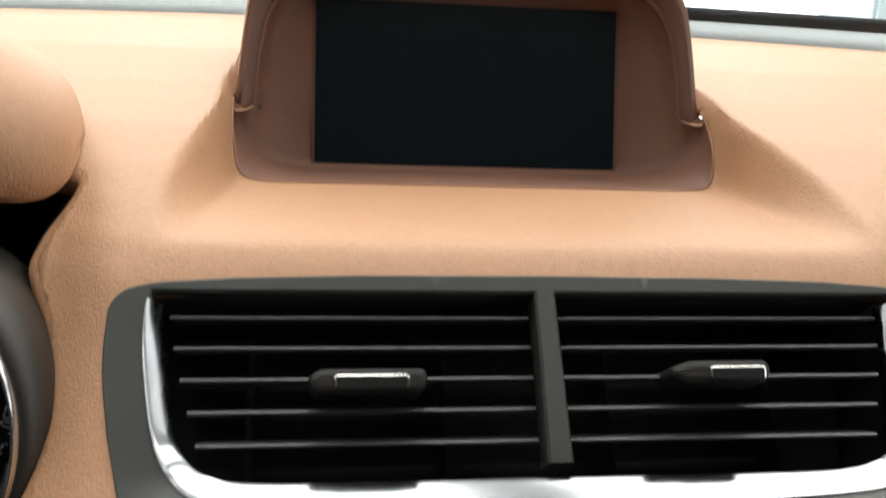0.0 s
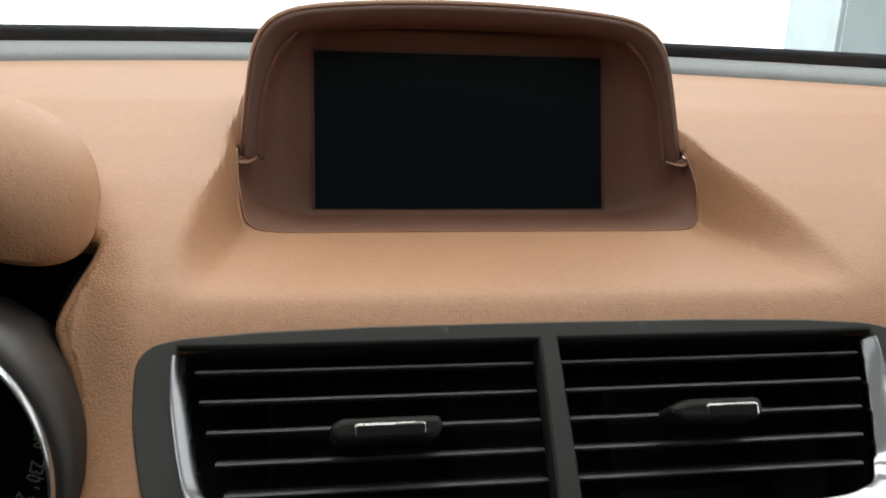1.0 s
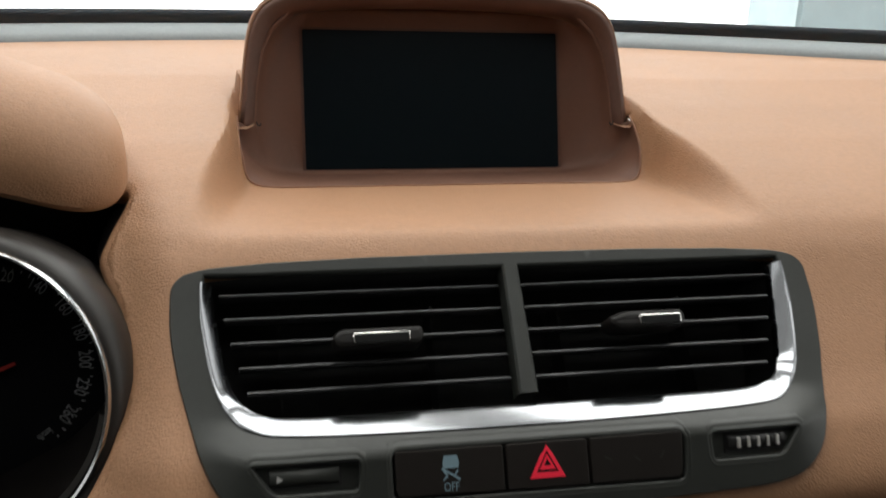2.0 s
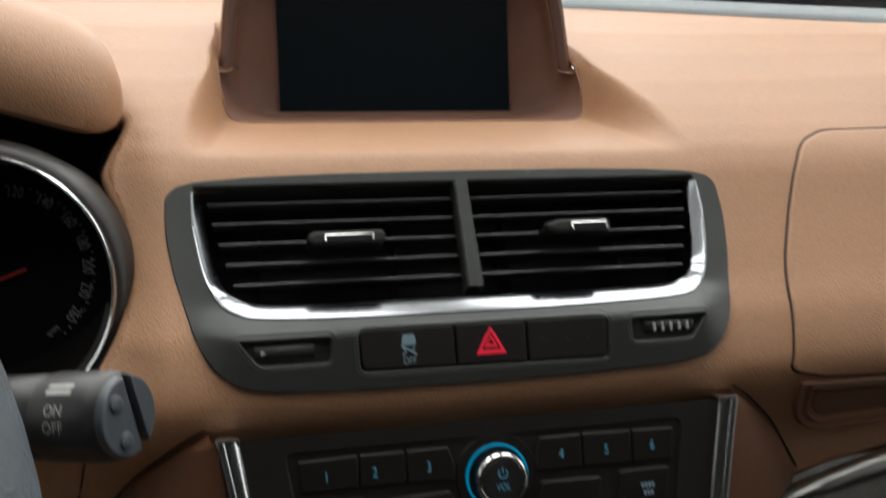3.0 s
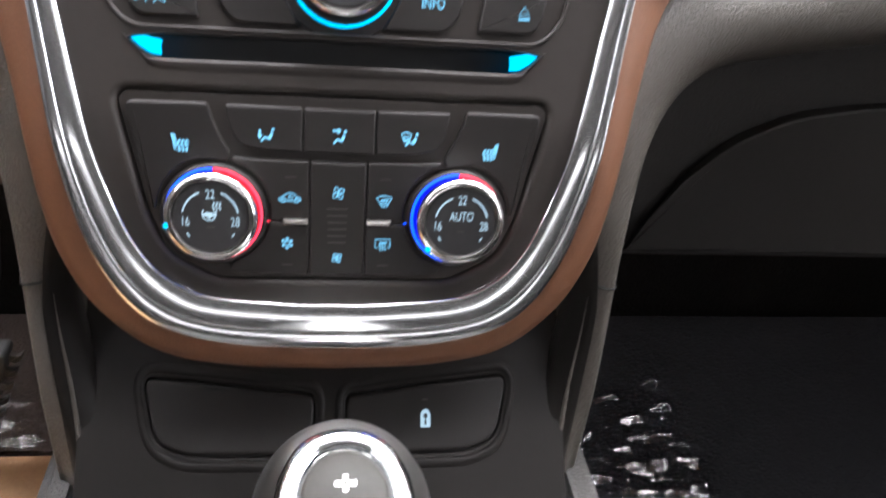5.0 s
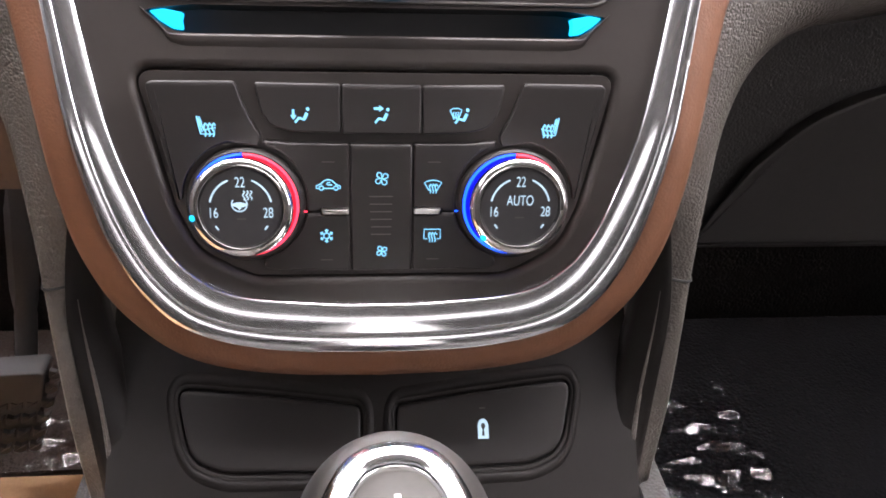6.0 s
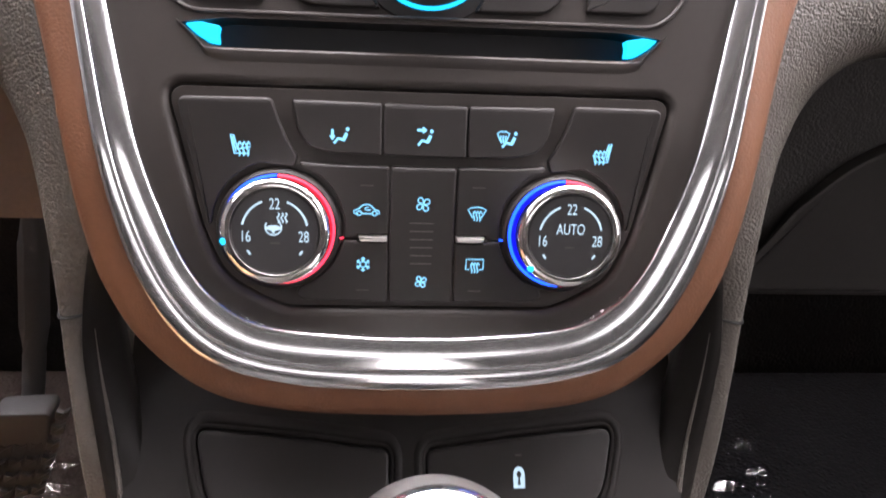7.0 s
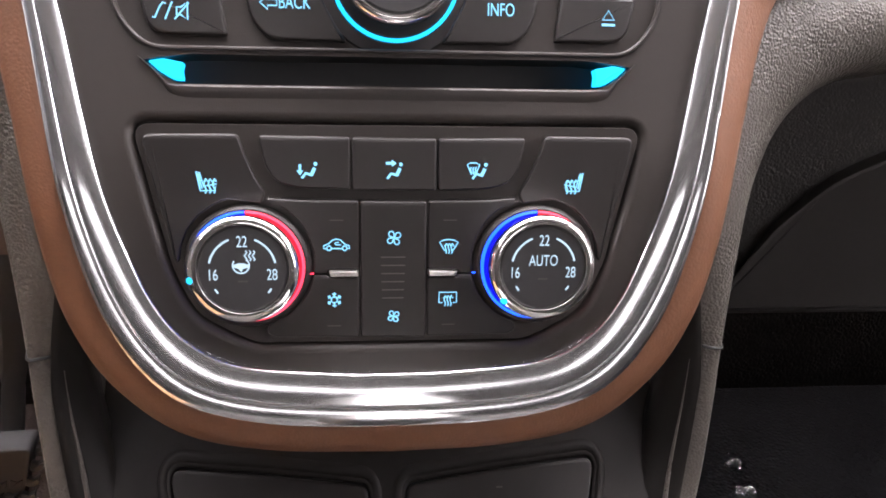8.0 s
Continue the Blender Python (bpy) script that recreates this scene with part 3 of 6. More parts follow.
part("upper_pad", bm, TAN, dash, "tan grained leather pad", solid=0.004)


def on_dash(x, z, h=0.0):
    """A place on the dashboard's front face at x, z in mm, h mm out."""
    s = s_of(z / 1000)
    a, b, c = dash_place(x, -s), dash_place(x, -s - 2), dash_place(x + 2, -s)
    n = (c - a).cross(a - b).normalized()
    if n.y > 0:
        n = -n
    return a + n * (h / 1000)


# the insert: a bowl with the display's surround
BEZ = [(0.3830, 0.6456), (0.390, 0.6455), (0.400, 0.6445), (0.415, 0.6425), (0.434, 0.6405), (0.441, 0.6405), (0.4445, 0.6435), (0.4470, 0.650), (0.4535, 0.675), (0.4600, 0.697), (0.4663, 0.719), (0.4707, 0.7335)]
rows = []
for i, p in enumerate(curve_points([(0, *b) for b in BEZ], 60)):
    upright = smoothstep((p.z - 0.6425) / 0.02) if p.y > 0.44 else 0.0
    y_ = min(p.y, 0.432)
    e0 = dash_place(float(np.interp(y_, SEAM_Y, SEAM_X)) * 1000, -s_y(y_)) + Vector((0.0008 + 0.002 * smoothstep((0.394 - p.y) / 0.006), 0, -0.0009))
    k = max(p.z - 0.645, 0) / 0.0885 if p.y > 0.44 else 0.0
    z = 0.6718 + 0.0612 * k
    e1 = Vector((max(float(np.interp(z, [0.662, 0.676, 0.694, 0.711, 0.7215, 0.7285, 0.732], [0.1052, 0.1050, 0.1034, 0.0997, 0.0942, 0.0865, 0.084])), 0.084), 0.4335 + (z - 0.672) * 0.25 + 0.001 * k, z))
    m_ = Vector((0.1098, 0.4290, 0.6710))
    w_ = smoothstep((p.y - 0.427) / 0.016)
    e = e0.lerp(m_, w_ * 2) if w_ < 0.5 else m_.lerp(e1, w_ * 2 - 1)
    flat_x = min(0.0795, e.x - 0.012)
    f0 = Vector((flat_x, p.y, p.z))
    ctrl = Vector((e.x - 0.002, p.y + (e.y - p.y) * (0.5 - 0.5 * upright), p.z + (0.0015 + 0.004 * upright) * smoothstep((p.y - 0.388) / 0.02)))
    half = [Vector((flat_x * u, p.y, p.z)) for u in np.linspace(0, 1, 12)[:-1]] + [f0 * (1 - u) ** 2 + ctrl * 2 * u * (1 - u) + e * u * u for u in np.linspace(0, 1, 20)]
    rows.append([Vector((-q.x, q.y, q.z)) for q in half[:0:-1]] + half)
part("display_surround", loft(rows), BOWL, dash, "brown plastic bowl and surround of the screen", solid=0.002)
for side in (-1, 1):
    rows = []
    for y, x0, low in ((0.4262, 0.1100, 0.0016), (0.4325, 0.1065, 0.0034), (0.440, 0.1048, 0.0032), (0.458, 0.1045, 0.0032)):
        x1 = float(np.interp(y, SEAM_Y, SEAM_X)) + 0.0006
        rows.append([dash_place(x * 1000, -s_y(y)) + Vector((0, 0, -low)) for x in np.linspace(x0, x1, 6)])
    part("hood_footing", loft([[Vector((side * q.x, q.y, q.z)) for q in r] for r in rows]), HOOD, dash)
# lip line where the insert meets the shelf
half_lip = [(115.0, 0.4335), (114.5, 0.4227), (113.3, 0.410), (112.0, 0.404), (110.7, 0.3992), (108.5, 0.3955), (105.5, 0.3920), (102.2, 0.3887), (98.2, 0.3865), (92.5, 0.3849), (80.0, 0.3842), (45.0, 0.3838), (0, 0.3837)]
lip_at = [(-x, y) for x, y in half_lip] + half_lip[-2::-1]
lip = curve_points([dash_place(x, -s_y(y)) + Vector((0, -0.0004, 0.0002)) for x, y in lip_at], 90)


def tube(path, r, seg=8):
    rows = []
    for i, p in enumerate(path):
        d = (path[min(i + 1, len(path) - 1)] - path[max(i - 1, 0)]).normalized()
        u = d.orthogonal() if abs(d.z) > 0.95 else d.cross(Vector((0, 0, 1))).normalized()
        v = d.cross(u).normalized()
        rr = r[i] if isinstance(r, list) else r
        rows.append([p + u * rr * math.cos(a) + v * rr * math.sin(a) for a in np.linspace(0, 2 * math.pi, seg + 1)[:-1]])
    return loft(rows, True, True)


part("insert_lip", tube(lip, 0.0006), TAN_PLASTIC, dash, "thin tan lip round the insert")

# hood over the display
hood = thing("display_hood", (0, 0.45, 0.68), "tan leather hood arched over the dashboard screen", "hood")
half_out = [(0.1098, 0.6700), (0.1128, 0.6712), (0.1140, 0.6738), (0.1130, 0.681), (0.1108, 0.700), (0.108, 0.719), (0.104, 0.7305), (0.0955, 0.7385), (0.080, 0.7432), (0.045, 0.7465), (0, 0.7478)]
half_in = [(0.1092, 0.6700), (0.1064, 0.6712), (0.1051, 0.6738), (0.1047, 0.680), (0.1032, 0.694), (0.0995, 0.711), (0.0940, 0.7215), (0.0860, 0.7285), (0.072, 0.7320), (0.040, 0.7342), (0, 0.7348)]


def arch(half, n=65):
    pts = [(x, 0, z) for x, z in half] + [(-x, 0, z) for x, z in half[-2::-1]]
    return curve_points(pts, n)


o, i_ = arch(half_out), arch(half_in)
rows = []
for kind, dy, f in [("in", 0.034, 0), ("in", 0.024, 0), ("in", 0.015, 0.03), ("in", 0.0085, 0.10), ("mid", 0.0030, 0.26), ("mid", 0.0010, 0.46), ("mid", 0.0, 0.68), ("mid", 0.0006, 0.87), ("out", 0.0035, 0), ("out", 0.022, 0), ("out", 0.045, -0.006), ("out", 0.07, -0.016), ("out", 0.095, -0.034), ("out", 0.115, -0.056)]:
    row = []
    for a, b in zip(o, i_):
        fl = 0.43 + max(a.z - 0.672, 0) * 0.25
        if kind == "in":
            q = b + (a - b) * f
            wide = 1 - dy * 0.35
            row.append(Vector((q.x * wide, fl + dy - 0.002, q.z)))
        elif kind == "mid":
            q = b + (a - b) * f
            row.append(Vector((q.x, fl + dy, q.z)))
        else:
            drop = f * smoothstep((a.z - 0.662) / 0.08)
            row.append(Vector((a.x * (1 - abs(f) * 3.5 - dy * 0.5), fl + dy, a.z + drop)))
    rows.append(row)
# The shaded inside of the one leather hood, given a darker colour
part("hood_lip", loft(rows[:8]), BROWN, hood, "inner lip of the hood, coloured dark for its shade", solid=0.0012)
part("hood_shell", loft(rows[7:]), HOOD, hood, "tan leather outer skin", solid=0.0012)
for side in (-1, 1):
    hook = curve_points([(side * 0.1046, 0.4285, 0.6735), (side * 0.1040, 0.4278, 0.6716), (side * 0.1028, 0.4278, 0.6713), (side * 0.1022, 0.4280, 0.6728)], 14)
    part("hood_hook", tube(hook, 0.0004, 6), WELL, hood, "thin dark gap at the hood's foot")

disp = thing("display_screen", (0, 0.455, 0.64), "black switched-off dashboard screen, wide rectangle", "screen")


def screen_place(x, z, h=0.0):
    n = Vector((0, -0.9584, 0.2854))
    y = 0.4438 + (z - 642.4) / 1000 * 0.2978
    return Vector((x / 1000, y, z / 1000)) + n * (h / 1000)


part("screen_frame", plate(fillet([(-79, 641), (79, 641), (79, 722.4), (-79, 722.4)], 1.5, 2), screen_place, -4, 0.5, 0.3), BROWN, disp)
part("screen_glass", plate(fillet([(-77.5, 642.4), (77.5, 642.4), (77.5, 721), (-77.5, 721)], 1.0, 2), screen_place, -4, 1.0, 0.3), SCREEN, disp)

# ---- centre air vents ----
vent = thing("air_vent_unit", (0, 0.24, 0.56), "warm grey centre air vent unit with chrome trim and switches", "air vent")
vent_place = lean_map([(0.300, 0.664), (0.236, 0.594), (0.217, 0.5875), (0.2075, 0.565), (0.200, 0.547)], 0.0018)


vent_side = lean_map([(0.300, 0.664), (0.282, 0.6435), (0.2625, 0.6215), (0.2405, 0.5985), (0.226, 0.5855), (0.2155, 0.574), (0.2085, 0.564), (0.200, 0.547)], 0.003)


def on_vent(x, z, h=0.0):
    # the unit's lower face bows a little at its ends, as the dashboard does
    a, b, t = vent_place(x, z, h), vent_side(x, z, h), smoothstep((abs(x) - 104) / 28)
    return a.lerp(b, t)


CH_IN = [(121.8, 635.5), (121.5, 631), (119.8, 622), (116.6, 609.5), (113.2, 602), (109.0, 597.5), (103, 595.2), (92, 594.2), (60, 593.9), (0, 593.9)]
CH_OUT = [(126.4, 635.3), (126.6, 631), (125.8, 621), (122.2, 607), (118.6, 599), (113.5, 593.8), (106, 591.8), (94, 590.9), (60, 590.3), (0, 590.0)]
opening = ccw([(x, z) for x, z in CH_OUT[1:]] + [(-x, z) for x, z in CH_OUT[-2:0:-1]] + [(-125.5, 638.0), (125.5, 638.0)])
btn_hole = fillet([(-58.3, 588.2), (-58.0, 570.6), (57.6, 569.4), (58.2, 587.9)], 4, 4)
thumb_l = fillet([(-109, 586.6), (-100, 575.5), (-69, 575.2), (-68, 586.4)], 3, 4)
thumb_r = fillet([(109, 586.6), (100, 575.5), (69, 575.2), (68, 586.4)], 3, 4)
gx = [-138 + 4 * k for k in range(70)]
gz = [564 + 1.5 * k for k in range(54)]
bm = sheet(VENT_OUT, [opening, btn_hole, thumb_l, thumb_r], lambda x, z, h=0.0: on_vent(x, z, h + 0.5), gx, gz, 3.0, 3.0)
rim = densify(VENT_OUT, 3.0)
rings = [[bm.verts.new(on_vent(x, z, d)) for x, z in (inset(rim, e) if e else rim)] for d, e in ((0.5, 0), (-0.25, -0.4), (-0.8, -0.7), (-1.8, -0.8), (-9, -0.8))]
for a, b in zip(rings, rings[1:]):
    bridge(bm, b, a)
part("vent_frame", bm, FRAME, vent)

path_in = curve_points([(x, 0, z) for x, z in CH_IN] + [(-x, 0, z) for x, z in CH_IN[-2::-1]], 150)
path_out = curve_points([(x, 0, z) for x, z in CH_OUT] + [(-x, 0, z) for x, z in CH_OUT[-2::-1]], 150)
rows = [[] for _ in range(9)]
for a, b in zip(path_in, path_out):
    up = smoothstep((b.z * 1.0 - 593) / 10)
    base_out, base_in = on_vent(b.x, b.z, 0), on_vent(a.x, a.z, 0) + Vector((0, 0.7, -0.7)) * (0.0048 * up + 0.0006)
    nrm = Vector((0, -0.74, 0.67))
    prof = [(0.0, -0.8), (0.0, 0.9), (0.05, 1.4), (0.13, 1.6), (0.25, 1.6), (0.55, 1.35), (0.85, 1.0), (1.0, 0.5), (1.0, -2.0)]
    for k, (t, h) in enumerate(prof):
        rows[k].append(base_out.lerp(base_in, t) + nrm * (h / 1000))
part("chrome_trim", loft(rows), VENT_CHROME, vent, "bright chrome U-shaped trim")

into = Vector((0, 0.70, -0.71))
lay = Vector((0, 0.885, -0.466))
# dark box behind the slats
bm = bmesh.new()
ring0 = [on_vent(x, z, -1.5) for x, z in opening]
last = None
for d in (0.0, 0.02, 0.045):
    ring = [bm.verts.new(q + into * d) for q in ring0]
    if last:
        bridge(bm, last, ring)
    last = ring
bm.faces.new(last)
part("vent_box", bm, WELL, vent, "black hollow behind the slats", solid=0.001)
for z, xr in ((631.4, 121.5), (624.0, 119.6), (616.6, 117), (609.2, 114), (601.9, 111)):
    for side in (-1, 1):
        x0, x1 = sorted((side * 5.0, side * (xr - 2.2)))
        bm = bmesh.new()
        prof = [(0.0165, 0.0009), (0.004, 0.0009), (0.0012, 0.00082), (0.0004, 0.0005), (0.0, 0.0), (0.0004, -0.0005), (0.0012, -0.00082), (0.004, -0.0009), (0.0165, -0.0009)]
        up = lay.cross(Vector((1, 0, 0))).normalized()
        up = up if up.z > 0 else -up
        rows = []
        for x in (x0, x0 + 3, x1 - 3, x1):
            tip = 0.35 if x in (x0, x1) else 1.0
            rows.append([on_vent(x, z, -2.2) + lay * (a + (0.0006 if tip < 1 else 0)) + up * b for a, b in prof])
        part("slat", loft(rows, True, True), SLAT, vent)
# upright guide vanes deep inside
for x in (-96, -30, 28, 88):
    bm = bmesh.new()
    a, b = on_vent(x, 634, -3) + into * 0.026, on_vent(x, 598, -3) + into * 0.026
    rows = [[p + into * d + Vector((w, 0, 0)) for p in (a, b)] for d, w in ((0, -0.0006), (0, 0.0006), (0.02, 0.0006), (0.02, -0.0006))]
    part("guide_vane", loft(rows + rows[:1]), WELL, vent)
# divider bar
rows = []
for z, w in ((637.5, 3.4), (620, 3.6), (600, 3.9), (596.4, 4.0)):
    rows.append([on_vent(dx + 0.2, z, h) for dx, h in ((-w, -9), (-w, 1.0), (-w + 0.8, 2.0), (w - 0.8, 2.0), (w, 1.0), (w, -9))])
part("divider", loft(rows, False), FRAME, vent, "grey upright bar between the two vents")
# sliding tabs
for cx, zc, turn in ((-58.0, 615.2, 1), (54.8, 616.6, -1)):
    base = on_vent(cx, zc, 0)
    ax, az = Vector((1, 0, 0)), Vector((0, 0.70, 0.71))
    out = Vector((0, -0.80, 0.60))

    def tab_place(x, z, h=0.0, base=base, ax=ax, az=az, out=out):
        return base + ax * (x / 1000) + az * (z / 1000) + out * (h / 1000)

    skew = 2.0 if turn < 0 else 0
    wide_ = 18.0 if turn > 0 else 16.0
    body = fillet([(-wide_ - skew, -1.5), (2.2 - wide_, -4.2), (wide_ - 2.2, -4.2), (wide_, -0.4), (wide_ - 1.0, 3.6), (3.0 - wide_ + skew, 3.6), (-wide_ - skew, 1.2)], 2.4, 5)
    tab = part("tab", plate(body, tab_place, -5, 8.0, 2.2), BUTTON, vent, "black sliding tab on the slats")
    px, half_w = (0.8, 11.2) if turn > 0 else (4.0, 9.2)
    part("chrome_insert", plate(fillet([(px - half_w, -3.0), (px + half_w, -3.0), (px + half_w + 0.3, 1.5), (px - half_w - 0.3, 1.5)], 1.2, 3), tab_place, 7.4, 8.7, 0.6), KNOB_CHROME, tab, "narrow chrome insert")
    part("inlay", plate(fillet([(px - half_w + 0.8, -2.8), (px + half_w - 0.8, -2.8), (px + half_w - 0.6, 0.6), (px - half_w + 0.6, 0.6)], 0.6, 3), tab_place, 8.2, 8.95, 0.2), INLAY, tab)

# rounded rims round the switches and thumbwheels
for poly in (btn_hole, thumb_l, thumb_r):
    part("rim", chamfer(poly, on_vent, [(2.9, 0.0), (2.4, 0.35), (1.6, 0.6), (0.9, 0.5), (0.35, 0.0), (0.1, -0.8), (0.05, -3.0)]), FRAME, vent)
# switches below the vents
part("switch_well", plate(inset(ccw(btn_hole), -1.0), on_vent, -4.5, -3.0, 0.2), WELL, vent)
b_defs = [("switch", [(-56.6, 587.3), (-56.3, 572.2, 3), (-15.4, 571.6, 1.2), (-15.7, 587.2, 1.2)]), ("switch", [(-14.6, 587.2, 1.2), (-14.3, 571.6, 1.2), (17.7, 571.2, 1.2), (17.4, 587.1, 1.2)]),
          ("switch", [(18.3, 587.1, 1.2), (18.7, 571.2, 1.2), (55.8, 571.0, 3), (56.6, 587.2, 1.5)])]
sw = [part(n, plate(fillet(p, 1.5, 4), on_vent, -3, 0.6, 0.7), FASCIA, vent) for n, p in b_defs]
tri = lambda s: [(1.1, 580.2 + 6.6 * s), (1.1 - 7.0 * s, 580.2 - 5.2 * s), (1.1 + 7.0 * s, 580.2 - 5.2 * s)]
bm = bmesh.new()
a, b = [bm.verts.new(on_vent(*p, 0.9)) for p in tri(1.0)], [bm.verts.new(on_vent(*p, 0.9)) for p in tri(0.62)]
bridge(bm, a, b)
a, b = [bm.verts.new(on_vent(*p, 0.9)) for p in tri(0.46)], [bm.verts.new(on_vent(*p, 0.9)) for p in tri(0.2)]
bridge(bm, a, b)
part("warning_triangle", bm, HAZARD, sw[1], "glowing red warning triangle", smooth=False)
bm = shape([[(-38.3, 585.2), (-33.4, 585.2), (-32.7, 582.4), (-33.1, 580.9), (-38.6, 580.9), (-39.0, 582.4)]], on_vent, 0.9)
ribbons([[(-38.6, 580.2), (-37.2, 578.4), (-38.8, 577.0)], [(-33.2, 580.2), (-34.6, 578.4), (-33.0, 577.0)], [(-39.4, 581), (-32.4, 577)]], 0.7, on_vent, 0.9, bm)
part("skid_sign", bm, ICON_DIM, sw[0], "pale blue car sign")
part("lettering", writing("OFF", -35.8, 574.6, 3.0, on_vent, 0.9), ICON_DIM, sw[0])
part("worn_mark", ribbons([[(24, 580.5), (27, 579.2)], [(36, 579.8), (38.5, 578.2)], [(46.5, 578.4), (48.5, 581)]], 0.5, on_vent, 0.75), FRAME, sw[2])
for side, hole in ((-1, thumb_l), (1, thumb_r)):
    part("thumbwheel_well", plate(inset(ccw(hole), -1.0), on_vent, -4.5, -3.0, 0.2), FRAME, vent)
    part("thumbwheel_slot", plate(fillet([(side * 102 - 0.5 * 0, 577.6), (side * 102, 585.2), (side * 75.5, 585.6), (side * 75.5, 577.6)], 0.8, 2), on_vent, -3.2, -2.6, 0.1), WELL, vent)
    rows = []
    for k in range(41):
        x = side * 76.6 + side * 24.6 * k / 40
        bulge = 2.0 + 1.3 * math.sin(math.pi * k / 40)
        notch = -0.5 if side > 0 and k % 7 in (0, 1) else 0.0
        rows.append([on_vent(x, 578.6 + 3.0 * (1 + 1.0 * math.cos(t)), -3.0 + (bulge + notch) * math.sin(t)) for t in np.linspace(math.pi, 0, 12)])
    wheel = part("thumbwheel", loft(rows), FRAME if side < 0 else STALK, vent, "ridged thumbwheel" if side > 0 else "smooth thumbwheel")
    if side > 0:
        for k in range(5):
            x = 80.5 + 4.2 * k
            part("ridge", plate(fillet([(x - 0.6, 579.6), (x + 0.6, 579.6), (x + 0.6, 583.4), (x - 0.6, 583.4)], 0.3, 2), on_vent, -2, 0.55, 0.3), GREY_INK, wheel)
    else:
        part("pointer", shape([[(-98.8, 580.2), (-96.4, 581.2), (-98.6, 582.6)]], on_vent, 0.15), GREY_INK, wheel)

# ---- centre stack ----
stack = thing("centre_stack", (0, 0.17, 0.35), "charcoal control panel in a chrome and tan leather surround", "control panel")
on_panel = lean_map([(0.212, 0.580), (0.186, 0.515), (0.162, 0.4545), (0.151, 0.427), (0.1395, 0.376), (0.130, 0.335), (0.124, 0.31)], 0.010)
INNER = [(109.0, 549.5), (104, 522), (97, 485), (92, 462), (87.5, 440), (83, 420), (77.5, 403), (70.5, 387), (61.5, 376), (47, 368.5), (18, 365.5), (0, 365.2)]
OUTER = [(118.2, 549.5), (112.7, 523.5), (106, 486.5), (102, 464), (98.4, 440), (95.2, 420), (91.3, 402), (85.4, 384), (75.5, 367.5), (61.5, 356.3), (36, 350), (0, 348.6)]
fascia_out = ccw([(p.x, p.z) for p in curve_points([(x, 0, z) for x, z in INNER] + [(-x, 0, z) for x, z in INNER[-2::-1]], 140)])
KEYPAD = fillet([(-89.5, 541.5), (-77.5, 468, 9), (-70, 460.2, 9), (70, 460.2, 9), (77.5, 468, 9), (89.5, 541.5)], 3, 6)
SLOT = fillet([(-71.5, 455.8), (-58, 457.4), (58, 457.4), (71.5, 455.8), (63.5, 449.6, 5), (-63.5, 449.6, 5)], 1.2, 4)
CLIMATE = fillet([(-74.2, 438.2, 4), (-64.5, 398, 3), (-58.5, 384.5, 6), (-47, 378.2, 3), (-41, 375.6, 2), (41, 375.6, 2), (47, 378.2, 3), (58.5, 384.5, 6), (64.5, 398, 3), (74.2, 438.2, 4)], 2, 5)
gx = [-120 + 4.0 * k for k in range(61)]
gz = [364 + 4.0 * k for k in range(48)]
part("fascia", sheet(fascia_out, [inset(ccw(KEYPAD), -1.4), SLOT, inset(ccw(CLIMATE), -4.2)], on_panel, gx, gz, 0.0, 3.0), FASCIA, stack, "matt charcoal plastic fascia")
part("slot_back", plate(inset(ccw(SLOT), -1.0), on_panel, -15, -13.5, 0.2), WELL, stack)
for poly in (KEYPAD, CLIMATE):
    part("key_bed", plate(inset(ccw(poly), -0.9), on_panel, -4.5, -1.1, 0.2, flat=0.0), FASCIA, stack, "charcoal bed between the keys")
bm = bmesh.new()
slot_ring = densify(ccw(SLOT), 4)
rings = [[bm.verts.new(on_panel(x, z, d)) for x, z in slot_ring] for d in (-3.8, -14)]
bridge(bm, rings[1], rings[0])
part("slot_throat", bm, WELL, stack)
part("recess_edge", chamfer(CLIMATE, on_panel, [(4.2, 0.0), (3.6, -0.06), (2.9, -0.35), (2.2, -0.9), (1.7, -1.6), (1.4, -2.6), (1.4, -4.4)]), FASCIA, stack)
part("recess_edge", chamfer(KEYPAD, on_panel, [(1.4, 0.0), (1.1, -0.1), (0.8, -0.4), (0.6, -1.0), (0.6, -4.4)]), FASCIA, stack)
part("recess_edge", chamfer(SLOT, on_panel, [(0.02, 0.0), (0.0, -3.8)]), FASCIA, stack)
# chamfered lip under the disc slot
lip_path = curve_points([(x, 0, z) for x, z in ((-72.5, 456.6), (-68.5, 453.4), (-65.5, 450.8), (-62, 449.5), (-30, 449.4), (0, 449.4), (30, 449.4), (62, 449.5), (65.5, 450.8), (68.5, 453.4), (72.5, 456.6))], 110)
rows = [[on_panel(q.x * (1 - (0.002 * d)), q.z - d * (0.25 + 0.75 * smoothstep((73 - abs(q.x)) / 14)), h) for q in lip_path] for d, h in ((-0.2, -1.5), (0.1, 0.25), (0.6, 0.7), (1.4, 0.72), (2.4, 0.45), (3.6, -0.05))]
part("slot_lip", loft(rows), FASCIA, stack, "rounded lip under the disc slot")
rim_low = [q for q in densify(inset(ccw(KEYPAD), -1.25), 2.0) if q[1] < 476]
rim_low.sort(key=lambda q: q[0])
part("keypad_lip", tube([on_panel(x, z, 0.1) for x, z in rim_low], 0.0007, 8), FASCIA, stack, "rounded lip under the keypad")
